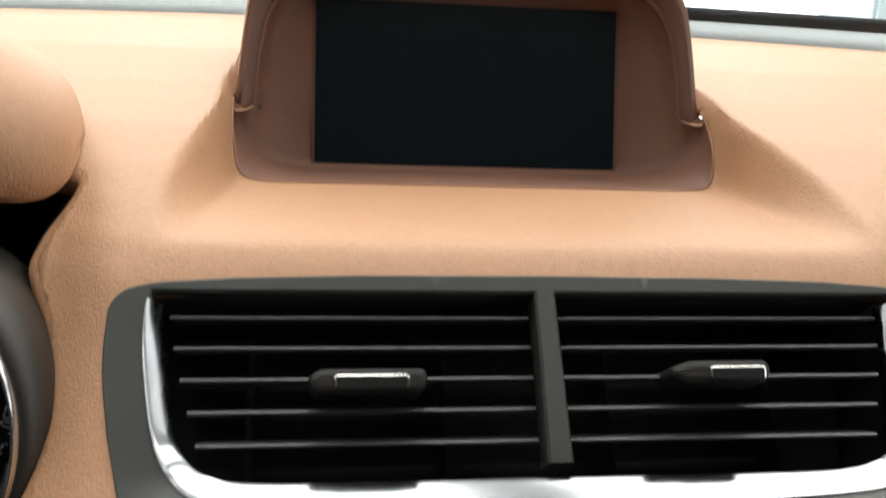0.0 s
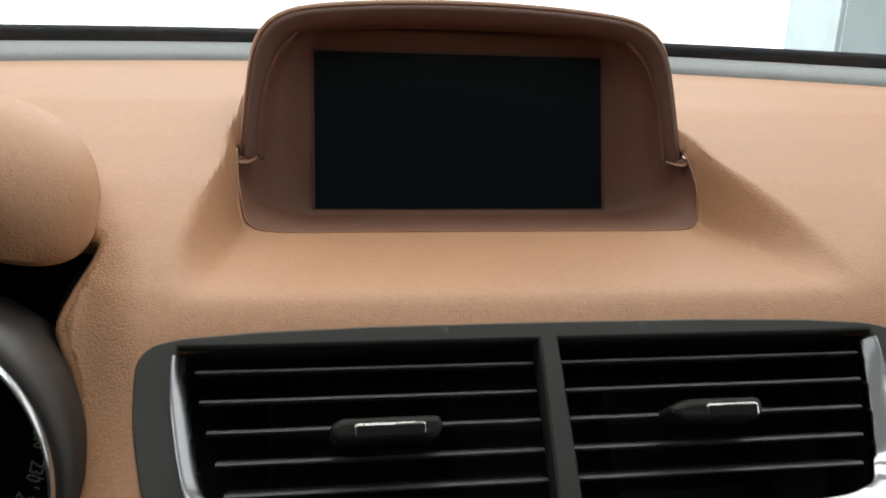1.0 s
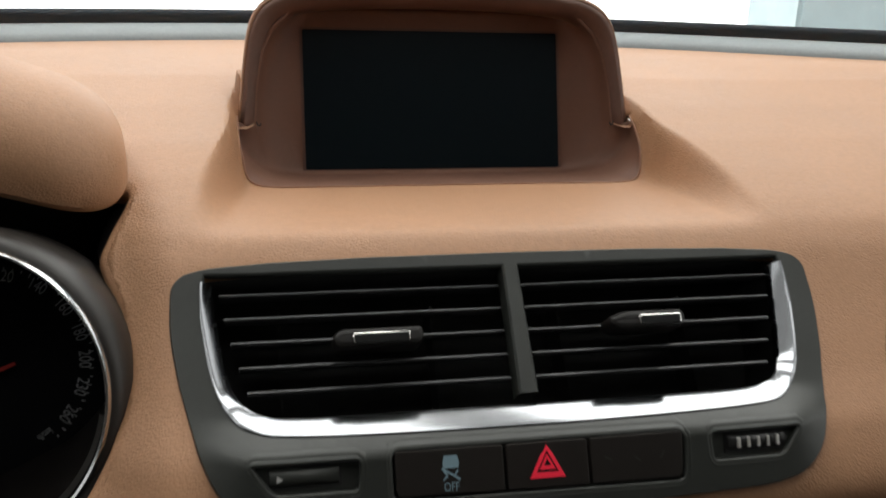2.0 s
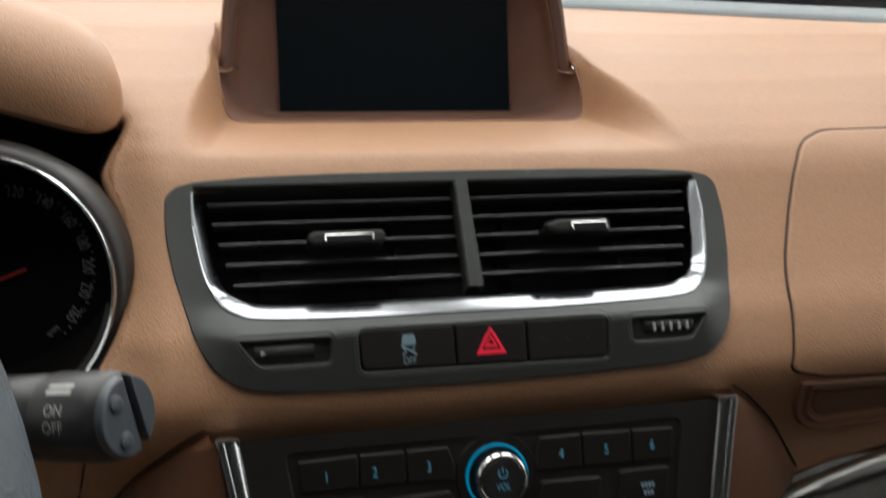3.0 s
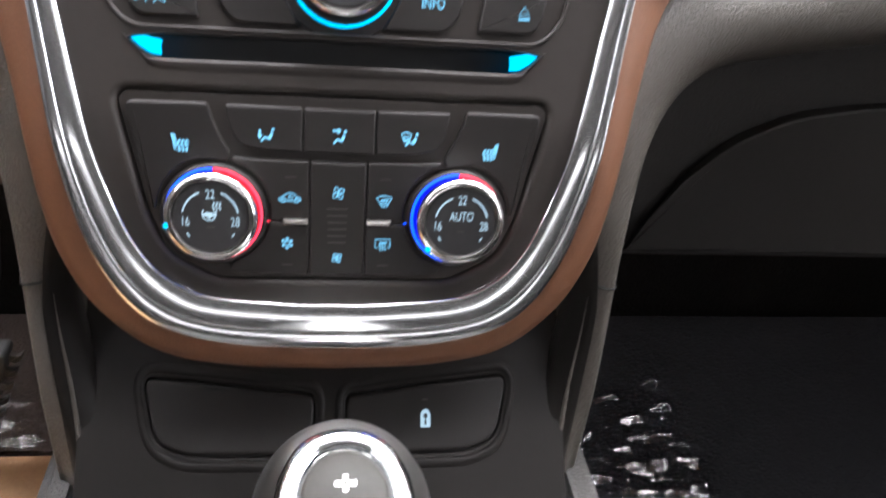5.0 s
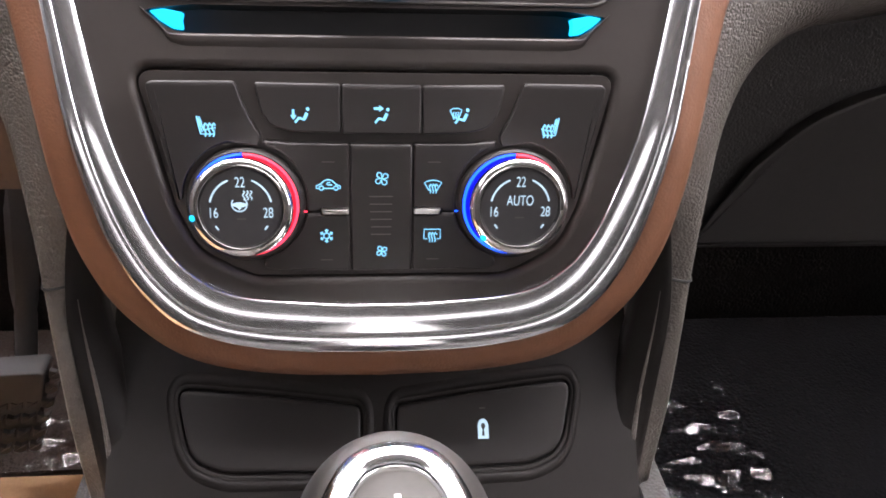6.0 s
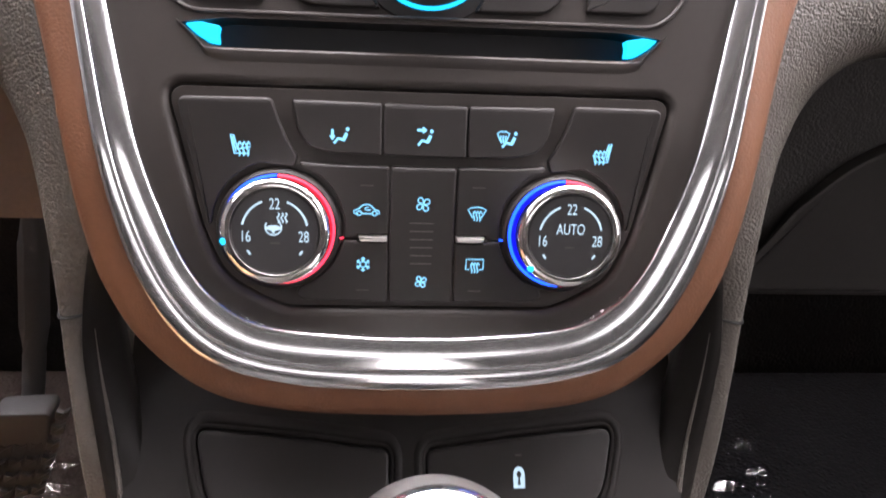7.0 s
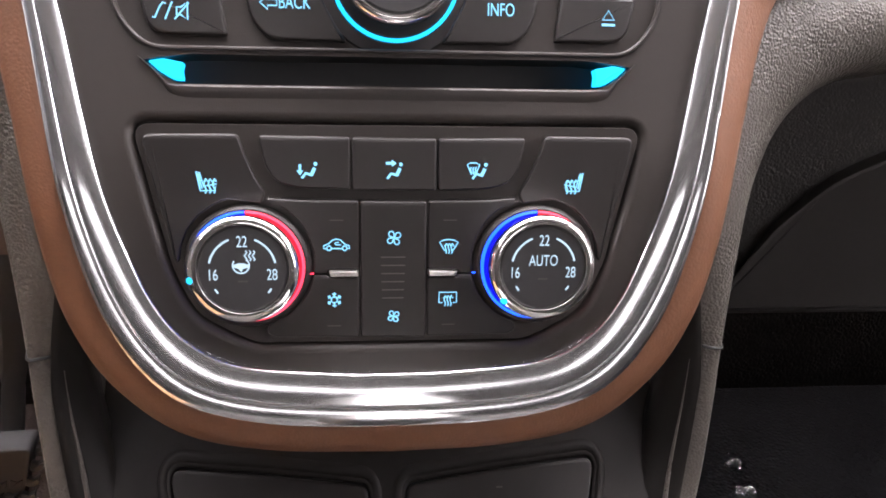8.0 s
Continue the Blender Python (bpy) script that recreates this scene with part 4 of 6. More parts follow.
for s in (-1, 1):
    lamp = [(s * 70.2, 455.5), (s * 66, 456.2), (s * 60.2, 455.2), (s * 60.8, 453.2), (s * 60.4, 450.5), (s * 63.5, 450.8), (s * 67, 452.8)]
    part("slot_lamp", plate(fillet(lamp, 0.6, 3), on_panel, -4, -0.2, 0.4), CYAN, stack, "glowing cyan marker beside the disc slot")

# chrome surround
a = curve_points([(x, 0, z) for x, z in INNER] + [(-x, 0, z) for x, z in INNER[-2::-1]], 160)
b = curve_points([(x, 0, z) for x, z in OUTER] + [(-x, 0, z) for x, z in OUTER[-2::-1]], 160)
prof = [(0.0, -3), (0.0, 2.2), (0.012, 2.6), (0.04, 2.9), (0.12, 3.6), (0.24, 4.35), (0.35, 4.8), (0.45, 5.0), (0.545, 5.05), (0.56, 4.75), (0.575, 4.3), (0.59, 4.2), (0.61, 4.5), (0.67, 5.0), (0.76, 5.35), (0.86, 5.5), (0.94, 5.3), (0.98, 4.7), (1.0, 3.2), (1.0, -4)]
rows = [[on_panel(p.x + (q.x - p.x) * t, p.z + (q.z - p.z) * t, h * (0.78 if h > 0 else 1)) for p, q in zip(a, b)] for t, h in prof]
part("chrome_surround", loft(rows), CHROME, stack, "polished chrome U-shaped surround")
for s in (-1, 1):
    part("surround_tip", plate(fillet([(s * 108.5, 547.5), (s * 118.4, 547.5), (s * 118.6, 551), (s * 108.5, 551)], 1, 3), on_panel, -6, 2.9, 1.0), CHROME, stack)

# tan leather surround, flaring up to the dashboard
TRIM = [(0, 0.004, 335.6), (38, 0.004, 337.2), (66, 0.004, 343.6), (86.5, 0.004, 360), (97.8, 0.004, 379), (103.2, 0.004, 398), (106.8, 0.005, 418), (111.0, 0.007, 440), (117.0, 0.0100, 461), (127, 0.0185, 474), (148, 0.036, 481.5), (178, 0.0485, 484), (170, 0.0415, 504), (151, 0.030, 526), (121, 0.004, 549)]
EDGE = [(0, 348.6), (36, 350), (61.5, 356.3), (75.5, 367.5), (85.4, 384), (91.3, 402), (95.2, 420), (98.4, 440), (101.5, 460), (103.6, 472), (105.5, 483), (108, 494), (111, 512), (115, 530), (118, 549.4)]
t3 = [(x / 1000, on_panel(x, z).y + dy, z / 1000) for x, dy, z in TRIM]
e3 = [tuple(on_panel(x, z, 0)) for x, z in EDGE]
n = 150


def param_curve(pts, n):
    """Points at even steps of the index, so that two curves run side by side."""
    p = [Vector(q) for q in pts]
    p = [2 * p[0] - p[1]] + p + [2 * p[-1] - p[-2]]
    out = []
    for s in np.linspace(0, len(pts) - 1, n):
        i = min(int(s), len(pts) - 2)
        t = s - i
        a, b, c, d = p[i : i + 4]
        out.append(0.5 * (2 * b + (c - a) * t + (2 * a - 5 * b + 4 * c - d) * t * t + (3 * b - a - 3 * c + d) * t**3))
    return out


tc_, ec_ = param_curve(t3, n), param_curve(e3, n)
cols = []
for i, (t, e) in enumerate(zip(tc_, ec_)):
    flare = smoothstep((t - e).length / 0.05 - 0.4)
    col = []
    for f, h, back in [(0, -3, 0), (0.0, 1.2, 0), (0.12, 1.9, 0), (0.35, 2.3, 0), (0.6, 2.2, 0), (0.82, 1.5, 0.0), (0.95, 0.2, 0.001), (1.0, -2.0, 0.004), (1.0, -5, 0.016)]:
        q = e.lerp(t, f)
        if f == 1.0:
            q = q + Vector((0, back, 0))
        else:
            q = q + Vector((0, -1, 0.25)) * (h * (1 - 0.6 * flare) / 1000)
        if flare and 0 < f < 1:
            q = q + Vector((0, -1, 0)) * 0.006 * flare * math.sin(math.pi * f)
        col.append(q)
    cols.append(col)
full = [[Vector((-q.x, q.y, q.z)) for q in col] for col in cols[:0:-1]] + cols
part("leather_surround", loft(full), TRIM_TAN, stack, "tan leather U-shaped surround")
for side in (-1, 1):
    line = [(0.1227, 0.2089, 0.5504), (0.132, 0.211, 0.5442), (0.1446, 0.2157, 0.5327), (0.1543, 0.2194, 0.5234), (0.1618, 0.2214, 0.5141), (0.1714, 0.2228, 0.5005), (0.1785, 0.2231, 0.4901)]
    part("surround_seam", tube(curve_points([(side * x, y - 0.0002, z) for x, y, z in line], 30), 0.0006, 6), SEAM, stack, "dark seam between surround and dashboard")


def eased(pts, r):
    """Corners of at least 1.1 mm, but for those on an arc."""
    return [(p[0], p[1], max(p[2], 1.1) if len(p) > 2 and p[2] > 0 else (0 if len(p) > 2 else max(r, 1.1))) for p in pts]


# buttons of the radio
def key(pts, r=1.0, h=0.7, edge=0.45, name="button"):
    return part(name, key_plate(fillet(eased(pts, max(r, 1.3)), max(r, 1.3), 4), on_panel, -4, h, 1.3 if r > 2 else 0.9, 1.3, 0.4), BUTTON, stack)


H = 0.95
presets = [([(-85.8, 539.4), (-85.0, 526.8), (-60.5, 526.8), (-60.5, 540)], "1", -74), ([(-59.9, 540), (-59.9, 526.8), (-40.3, 526.8), (-40.3, 540)], "2", -53.5), ([(-39.7, 540), (-39.7, 526.8), (-18.2, 526.2), (-18.6, 533), (-21, 540)], "3", -30),
           ([(21, 540.2), (18.6, 533), (18.2, 526), (40.3, 526.2), (40.3, 540.2)], "4", 30.5), ([(40.9, 540.2), (40.9, 526.2), (64.4, 525.8), (64.4, 539.8)], "5", 52), ([(65.0, 539.8), (65.0, 525.8), (84.4, 525.4), (86.0, 539.2)], "6", 74.5)]
for pts, digit, x in presets:
    k = key(pts, 0.6, 0.5)
    part("digit", writing(digit, x, 532.4, 4.2, on_panel, 0.75), ICON, k)
lx = lambda z: -83 + (523.5 - z) * 13 / 59.5
rx = lambda z: -57.8 + (523 - z) * 10.4 / 62
bands = [(509.2, 523.2), (493.4, 506.2), (477.9, 490.6), (462.3, 474.8)]
left_keys, right_keys = [], []
for i, (z0, z1) in enumerate(bands):
    low_r = 6.5 if i == 3 else 0.4
    top_r = 2.5 if i == 0 else 0.4
    left_keys.append(key([(lx(z1), z1, top_r), (lx(z0), z0, low_r), (rx(z0), z0, 0.4), (rx(z1), z1, top_r)], 0.5))
    right_keys.append(key([(-lx(z1), z1, top_r), (-lx(z0), z0, low_r), (-rx(z0), z0, 0.4), (-rx(z1), z1, top_r)], 0.5))
for z in (507.7, 492.0, 476.3):
    for s in (-1, 1):
        x0, x1 = s * (-rx(z) - 0.8), s * (-lx(z) - 4.6)
        part("chrome_bar", plate([(x0, z - 0.5), (x1, z - 0.5), (x1, z + 1.0), (x0, z + 1.0)], on_panel, -4, 1.5, 0.6), BAR, stack, "slim chrome bar between buttons")
seek_l = key([(-49.8, 521.8), (-46.5, 503), (-42, 500.4), (-13.6, 499.8), (-13.6, 510), (-19.3, 518.5), (-20.5, 522.4)], 3.0)
seek_r = key([(49.8, 521.8), (46.5, 503), (42, 500.4), (13.6, 499.8), (13.6, 510), (19.3, 518.5), (20.5, 522.4)], 3.0)
tone = key([(-47.4, 495.8), (-43.8, 480.1, 0.4), (-21.4, 480.1, 0.4), (-20.0, 489), (-16.8, 495.6)], 1.2)
conf = key([(47.4, 495.8), (43.8, 480.1, 0.4), (21.4, 480.1, 0.4), (20.0, 489), (16.8, 495.6)], 1.2)
bk = key([(-43.4, 477.6, 0.4), (-41, 466.5, 5), (-36, 461.4, 4), (-13.6, 461.2), (-17.0, 466), (-20.5, 472), (-21.4, 477.6, 0.4)], 1.0)
inf = key([(43.4, 477.6, 0.4), (41, 466.5, 5), (36, 461.4, 4), (13.6, 461.2), (17.0, 466), (20.5, 472), (21.4, 477.6, 0.4)], 1.0)
for s in (-1, 1):
    part("chrome_bar", plate([(s * 21.6, 478.0), (s * 35.5, 478.0), (s * 35.5, 479.7), (s * 21.6, 479.7)], on_panel, -4, 1.5, 0.6), BAR, stack, "slim chrome bar between buttons")
W = lambda txt, x, z, size, owner, mat=ICON: part("lettering", writing(txt, x, z, size, on_panel, H, 0.72), mat, owner)
W("HOME", -72.0, 514.7, 3.4, left_keys[0])
W("SRCE", -69.0, 499.4, 3.4, left_keys[1])
W("TONE", -33.7, 487.5, 3.6, tone)
W("BACK", -28.6, 471.2, 3.6, bk)
W("CONFIG", 34.2, 487.0, 3.6, conf)
W("INFO", 31.5, 470.5, 3.6, inf)
W("TUNE / MENU", 0.5, 501.8, 2.6, seek_l, GREY_INK)
part("arrow_sign", ribbons([[(-38.4, 471.2), (-36.2, 473.0), (-36.2, 472.0), (-33.6, 472.0), (-33.6, 470.4), (-36.2, 470.4), (-36.2, 469.4), (-38.4, 471.2)]], 0.4, on_panel, H), ICON, bk)
bm = shape([[(-71, 486.0), (-71, 482.2), (-68.2, 484.1)], [(-64.6, 486), (-64.6, 482.2), (-64.0, 482.2), (-64.0, 486)], [(-63.0, 486), (-63.0, 482.2), (-62.4, 482.2), (-62.4, 486)]], on_panel, H)
part("play_sign", ribbons([[(-67.6, 482), (-65.6, 486.4)]], 0.35, on_panel, H, bm), ICON, left_keys[2])
part("call_sign", ribbons([[(-68.4, 466.8), (-67.6, 466.6), (-66.4, 469.2), (-65.4, 470.6), (-64.6, 470.2)], [(-64.8, 466.2), (-62.8, 470.8)], [(-61.6, 467.4), (-60.4, 467.4), (-58.6, 466.2), (-58.6, 470.8), (-60.4, 469.4), (-61.6, 469.4), (-61.6, 467.4)], [(-62.2, 466.2), (-58.2, 470.6)]], 0.45, on_panel, H), ICON, left_keys[3])
part("text_bar", shape([[(68.0 + 1.7 * k, 517.2), (68.0 + 1.7 * k, 515.2), (69.2 + 1.7 * k, 515.2), (69.2 + 1.7 * k, 517.2)] for k in range(4)] + [[(69.0 + 1.7 * k, 513.8), (69.0 + 1.7 * k, 512.0), (70.2 + 1.7 * k, 512.0), (70.2 + 1.7 * k, 513.8)] for k in range(3)], on_panel, H), ICON_DIM, right_keys[0])
part("text_bar", shape([[(66.4 + 1.7 * k, z), (66.4 + 1.7 * k, z - 2.0), (67.6 + 1.7 * k, z - 2.0), (67.6 + 1.7 * k, z)] for k in range(3) for z in (501.6, 498.3)], on_panel, H), ICON_DIM, right_keys[1])
part("clock_sign", ribbons([arc(66.2, 484, 2.3, 0, 360), [(66.2, 485.6), (66.2, 484), (67.2, 483.4)]], 0.45, on_panel, H), ICON, right_keys[2])
bm = ribbons([[(62.2, 468.6), (64, 471.2), (65.8, 468.6), (62.2, 468.6)]], 0.4, on_panel, H)
part("eject_sign", shape([[(62, 467.6), (62, 466.9), (66, 466.9), (66, 467.6)]], on_panel, H, bm), ICON, right_keys[3])
for s, k in ((-1, seek_l), (1, seek_r)):
    c = s * 33
    tris = [[(c + s * o, 513.4), (c + s * o, 509.6), (c + s * (o + 2.4), 511.5)] for o in (-4.6, 0.6, 3.0)]
    bm = shape(tris, on_panel, H)
    part("seek_sign", ribbons([[(c + s * -1.7, 513.4), (c + s * -1.7, 509.6)]], 0.5, on_panel, H, bm), ICON, k)


def knob_frame(x, z, h=0.0):
    p, q = on_panel(x, z, h), on_panel(x, z, h + 1)
    n = (q - p).normalized()
    u = Vector((1, 0, 0))
    v = n.cross(u)
    return Matrix(((u.x, v.x, n.x, p.x), (u.y, v.y, n.y, p.y), (u.z, v.z, n.z, p.z), (0, 0, 0, 1)))


for x, z, r, tall, name in ((0.5, 526.0, 11.9, 0.0090, "volume_knob"), (0.5, 479.0, 16.5, 0.0165, "tuning_knob")):
    f = knob_frame(x, z)
    base = part(name, disc_stack(f, [((r + 7.0) / 1000, -0.004), ((r + 7.0) / 1000, -0.0012), ((r + 6.4) / 1000, -0.0006), ((r + 2.6) / 1000, -0.0006)]), BUTTON, stack, "chrome-edged round knob with a blue light ring")
    part("light_ring", ring_part(f, (r + 1.3) / 1000, (r + 2.4) / 1000, -0.002, 0.0003, 0, 360, 72), CYAN, base, "glowing blue ring")
    part("grip", disc_stack(f, [((r - 0.8) / 1000, 0.0), ((r - 0.3) / 1000, tall - 0.0040), (r / 1000, tall - 0.0024), ((r - 0.2) / 1000, tall - 0.0014), ((r - 0.9) / 1000, tall - 0.0004), ((r - 1.8) / 1000, tall), ((r - 2.6) / 1000, tall - 0.0001), ((r - 3.0) / 1000, tall - 0.0008)], 64, False), KNOB_CHROME, base, "polished chrome grip")
    part("cap", disc_stack(f, [((r - 2.9) / 1000, tall - 0.002), ((r - 2.9) / 1000, tall - 0.0006), ((r - 3.4) / 1000, tall - 0.0002)], 48), KNOB_FACE, base, "flat black cap")
    if name == "volume_knob":
        knob_place = lambda a, b, h=0.0, f=f, tall=tall: f @ Vector((a / 1000, b / 1000, tall + h / 1000))
        part("power_sign", ribbons([arc(0, 3.0, 2.0, 130, 410, 16), [(0, 3.2), (0, 5.6)]], 0.5, knob_place, 0.1), ICON, base)
        part("lettering", writing("VOL", 0, -2.8, 3.2, knob_place, 0.1, 0.75), ICON, base)

# climate controls
def ckey(pts, r=1.0, h=0.6, edge=0.45):
    return part("button", key_plate(fillet(eased(pts, r), r, 4), on_panel, -4, h, 0.6), BUTTON, stack)


def both(pts):
    return ckey(pts), ckey([(-p[0], *p[1:]) for p in pts])


cut = [(-43.4 + 19.8 * math.cos(radians(a)), 399.6 + 19.4 * math.sin(radians(a)), 0) for a in (105, 120, 135, 150, 165, 178)]
seat_pts = [(-72.4, 436.4, 3), (-45.2, 436.6, 1.5), (-43.4, 431, 2), (-40.5, 424.5, 2), (-37.8, 420.4, 0.5), (-38.8, 417.0, 0.5)] + cut + [(-64.2, 399.5, 1.5)]
seat_l, seat_r = both(seat_pts)
mode = [ckey([(-39.4, 436.2, 1), (-12.9, 435.9, 0.4), (-12.9, 421.2, 0.4), (-28, 421.6, 2), (-34.5, 423.2, 3), (-37.6, 427.6, 3)]), ckey([(-12.4, 435.9, 0.4), (12.6, 435.7, 0.4), (12.6, 420.9, 0.4), (-12.4, 421.1, 0.4)]), ckey([(39.4, 436.0, 1), (13.1, 435.7, 0.4), (13.1, 420.9, 0.4), (28, 421.4, 2), (34.5, 423.0, 3), (37.6, 427.4, 3)])]
cut2 = [(-43.4 + 19.8 * math.cos(radians(a)), 399.6 + 19.4 * math.sin(radians(a)), 0) for a in (72, 55, 40, 25, 8)]
cut3 = [(-43.4 + 19.8 * math.cos(radians(a)), 399.6 + 19.4 * math.sin(radians(a)), 0) for a in (-15, -27, -40, -55, -72)]
up_l, up_r = both([(-36.8, 418.9, 1.0)] + cut2 + [(-24.0, 396.25, 0), (-19.9, 396.25, 0), (-19.6, 397.25, 0), (-10.4, 397.3, 0.3), (-10.4, 418.0, 0.4), (-28, 418.2, 1)])
dn_l, dn_r = both([(-10.4, 395.2, 0.3), (-19.6, 395.25, 0), (-19.9, 395.95, 0), (-24.0, 395.95, 0)] + cut3 + [(-38.5, 378.4, 1), (-36, 376.8, 1), (-10.4, 376.4, 0.4)])
fan = ckey([(-9.9, 418.0, 0.4), (-9.9, 376.4, 0.4), (9.9, 376.2, 0.4), (9.9, 417.8, 0.4)], 0.5)
for s in (-1, 1):
    part("chrome_bar", plate(fillet([(s * 10.6, 395.4), (s * 18.9, 395.4), (s * 19.5, 397.1), (s * 10.6, 397.1)], 0.3, 2), on_panel, -4, 1.5, 0.7), BAR, stack, "slim chrome bar between buttons")
C = 0.8
def rising(x, z0, z1, sway=0.3):
    """A wavy arrow of rising heat."""
    n = 8
    line = [(x + sway * math.sin(k * 0.9), z0 + (z1 - z0) * k / n) for k in range(n + 1)]
    tx, tz = line[-1]
    return [line, [(tx - 0.55, tz - 0.75), (tx, tz + 0.1), (tx + 0.55, tz - 0.75)]]


for x, owner, s in ((-54.2, seat_l, 1), (54.2, seat_r, -1)):
    at = lambda a, b: (x + s * a, 423.3 + b)
    lines = [[at(-2.9, 2.9), at(-2.0, 2.6), at(-0.9, -1.2), at(2.8, -0.5), at(2.1, -2.4), at(-1.9, -2.4), at(-2.9, 2.9)], [at(-2.4, 2.3), at(-1.4, -1.8)]]
    for o in (-0.5, 0.75, 2.0):
        lines += rising(x + s * o, 420.1, 424.1)
    part("seat_heat_sign", ribbons(lines, 0.42, on_panel, 1.0), ICON, owner)
    for z in (431.0, 428.4):
        part("raised_mark", ribbons([[(x - s * 6.0, z), (x - s * 10.0, z - 0.3)]], 0.34, on_panel, C - 0.1), MARK, owner)


def seated(ox):
    """A reclined sitter drawn in strokes, as on a ventilation switch."""
    torso = [[(ox + 1.75, 427.3), (ox + 0.85, 425.5), (ox + 0.6, 425.3)]]
    legs = [[(ox + 0.9, 425.35), (ox - 0.85, 425.8), (ox - 2.0, 424.4)]]
    return torso, legs, arc(ox + 2.0, 428.4, 0.55, 0, 360, 12)[:-1]


for ox, owner, kind in ((-25.0, mode[0], 0), (0.0, mode[1], 1), (25.4, mode[2], 2)):
    torso, legs, dot = seated(ox)
    bm = ribbons(legs, 0.72, on_panel, C, ribbons(torso, 1.0, on_panel, C))
    shape([dot], on_panel, C, bm)
    if kind == 0:
        ribbons([[(ox - 2.5, 428.3), (ox - 2.5, 426.4)]], 0.75, on_panel, C, bm)
        shape([[(ox - 3.5, 426.6), (ox - 2.5, 425.2), (ox - 1.5, 426.6)]], on_panel, C, bm)
    if kind == 1:
        ribbons([[(ox - 2.4, 428.7), (ox - 0.5, 428.7)]], 0.75, on_panel, C, bm)
        shape([[(ox - 0.7, 427.7), (ox + 0.7, 428.7), (ox - 0.7, 429.7)]], on_panel, C, bm)
    if kind == 2:
        fan_ = [(ox - 3.6, 428.4), (ox - 2.6, 428.9), (ox - 0.9, 428.9), (ox + 0.1, 428.4), (ox - 0.8, 426.2), (ox - 2.6, 426.2), (ox - 3.6, 428.4)]
        ribbons([fan_] + [q for o in (-2.5, -1.75, -1.0) for q in rising(ox + o, 425.6, 427.8, 0.15)[:1]], 0.38, on_panel, C, bm)
    part("airflow_sign", bm, ICON, owner)
    part("raised_mark", ribbons([[(ox - 1.6, 432.4), (ox + 1.8, 432.4)]], 0.3, on_panel, C - 0.35), MARK, owner)
car = [(-15.3, 403.9), (-18.6, 403.9)]
body_ = [(-20.0, 403.9), (-20.9, 403.9), (-20.9, 404.7), (-19.5, 405.3), (-18.2, 406.45), (-17.2, 406.7), (-16.0, 406.5), (-14.5, 405.1), (-13.3, 404.7), (-13.2, 403.9), (-14.0, 403.9)]
hook_ = [(-15.8, 405.0), (-17.2, 405.0), (-17.6, 405.35), (-17.2, 405.75), (-16.4, 405.75)]
part("recirculation_sign", ribbons([car, body_, hook_, arc(-19.3, 404.0, 0.68, 0, 360, 14), arc(-14.65, 404.0, 0.68, 0, 360, 14)], 0.36, on_panel, C), ICON, up_l)
flake = [arc(-17.9, 388.3, 1.0, 0, 360, 6)]
for a in range(0, 360, 60):
    c, s = math.cos(radians(a + 30)), math.sin(radians(a + 30))
    flake.append([(-17.9 + 1.0 * c, 388.3 + 1.0 * s), (-17.9 + 2.3 * c, 388.3 + 2.3 * s)])
    for d in (-55, 55):
        c2, s2 = math.cos(radians(a + 30 + d)), math.sin(radians(a + 30 + d))
        flake.append([(-17.9 + 1.5 * c, 388.3 + 1.5 * s), (-17.9 + 1.5 * c + 0.7 * c2, 388.3 + 1.5 * s + 0.7 * s2)])
part("snowflake_sign", ribbons(flake, 0.36, on_panel, C), ICON, dn_l)
for z, r in ((407.0, 2.3), (383.0, 1.9)):
    lines = []
    for a in (20, 110, 200, 290):
        # a teardrop blade swept from the hub
        ca, sa = math.cos(radians(a)), math.sin(radians(a))
        drop_ = [(0.0, 0.0)] + [(r * (0.60 + 0.36 * math.cos(radians(t))), r * (0.16 + 0.34 * math.sin(radians(t)))) for t in range(-110, 171, 28)] + [(0.0, 0.0)]
        lines.append([(0.1 + u * ca - v * sa, z + u * sa + v * ca) for u, v in drop_])
    part("fan_sign", ribbons(lines, 0.36, on_panel, C), ICON, fan)
for k in range(6):
    z = 401.2 - 2.5 * k
    part("raised_mark", ribbons([[(-3.9 + 0.1 * k, z), (3.6 - 0.1 * k, z)]], 0.34, on_panel, C - 0.1), MARK, fan)
for owner, x, z in ((up_l, -17, 412.3), (dn_l, -18, 380.2), (dn_r, 17, 380.2), (up_r, 17, 412.3)):
    part("raised_mark", ribbons([[(x - 2, z), (x + 2, z)]], 0.3, on_panel, C - 0.15), MARK, owner)
wave = lambda x, z0, z1: [(x + 0.35 * math.sin(k * 1.6), z0 + (z1 - z0) * k / 6) for k in range(7)]
pane_ = [(16.0, 403.1), (15.3, 403.3), (13.9, 405.7), (15.2, 406.3), (16.7, 406.5), (18.2, 406.3), (19.5, 405.7), (18.1, 403.3), (17.4, 403.1)]
part("front_demist_sign", ribbons([pane_] + [q for x in (15.8, 16.7, 17.6) for q in rising(x, 402.2, 405.2, 0.2)], 0.36, on_panel, C), ICON, up_r)
part("rear_demist_sign", ribbons([[(15.1, 387.1), (14.0, 387.1), (14.0, 390.3), (19.4, 390.3), (19.4, 387.1), (18.3, 387.1)]] + [q for x in (15.8, 16.7, 17.6) for q in rising(x, 386.0, 389.2, 0.2)], 0.36, on_panel, C), ICON, dn_r)

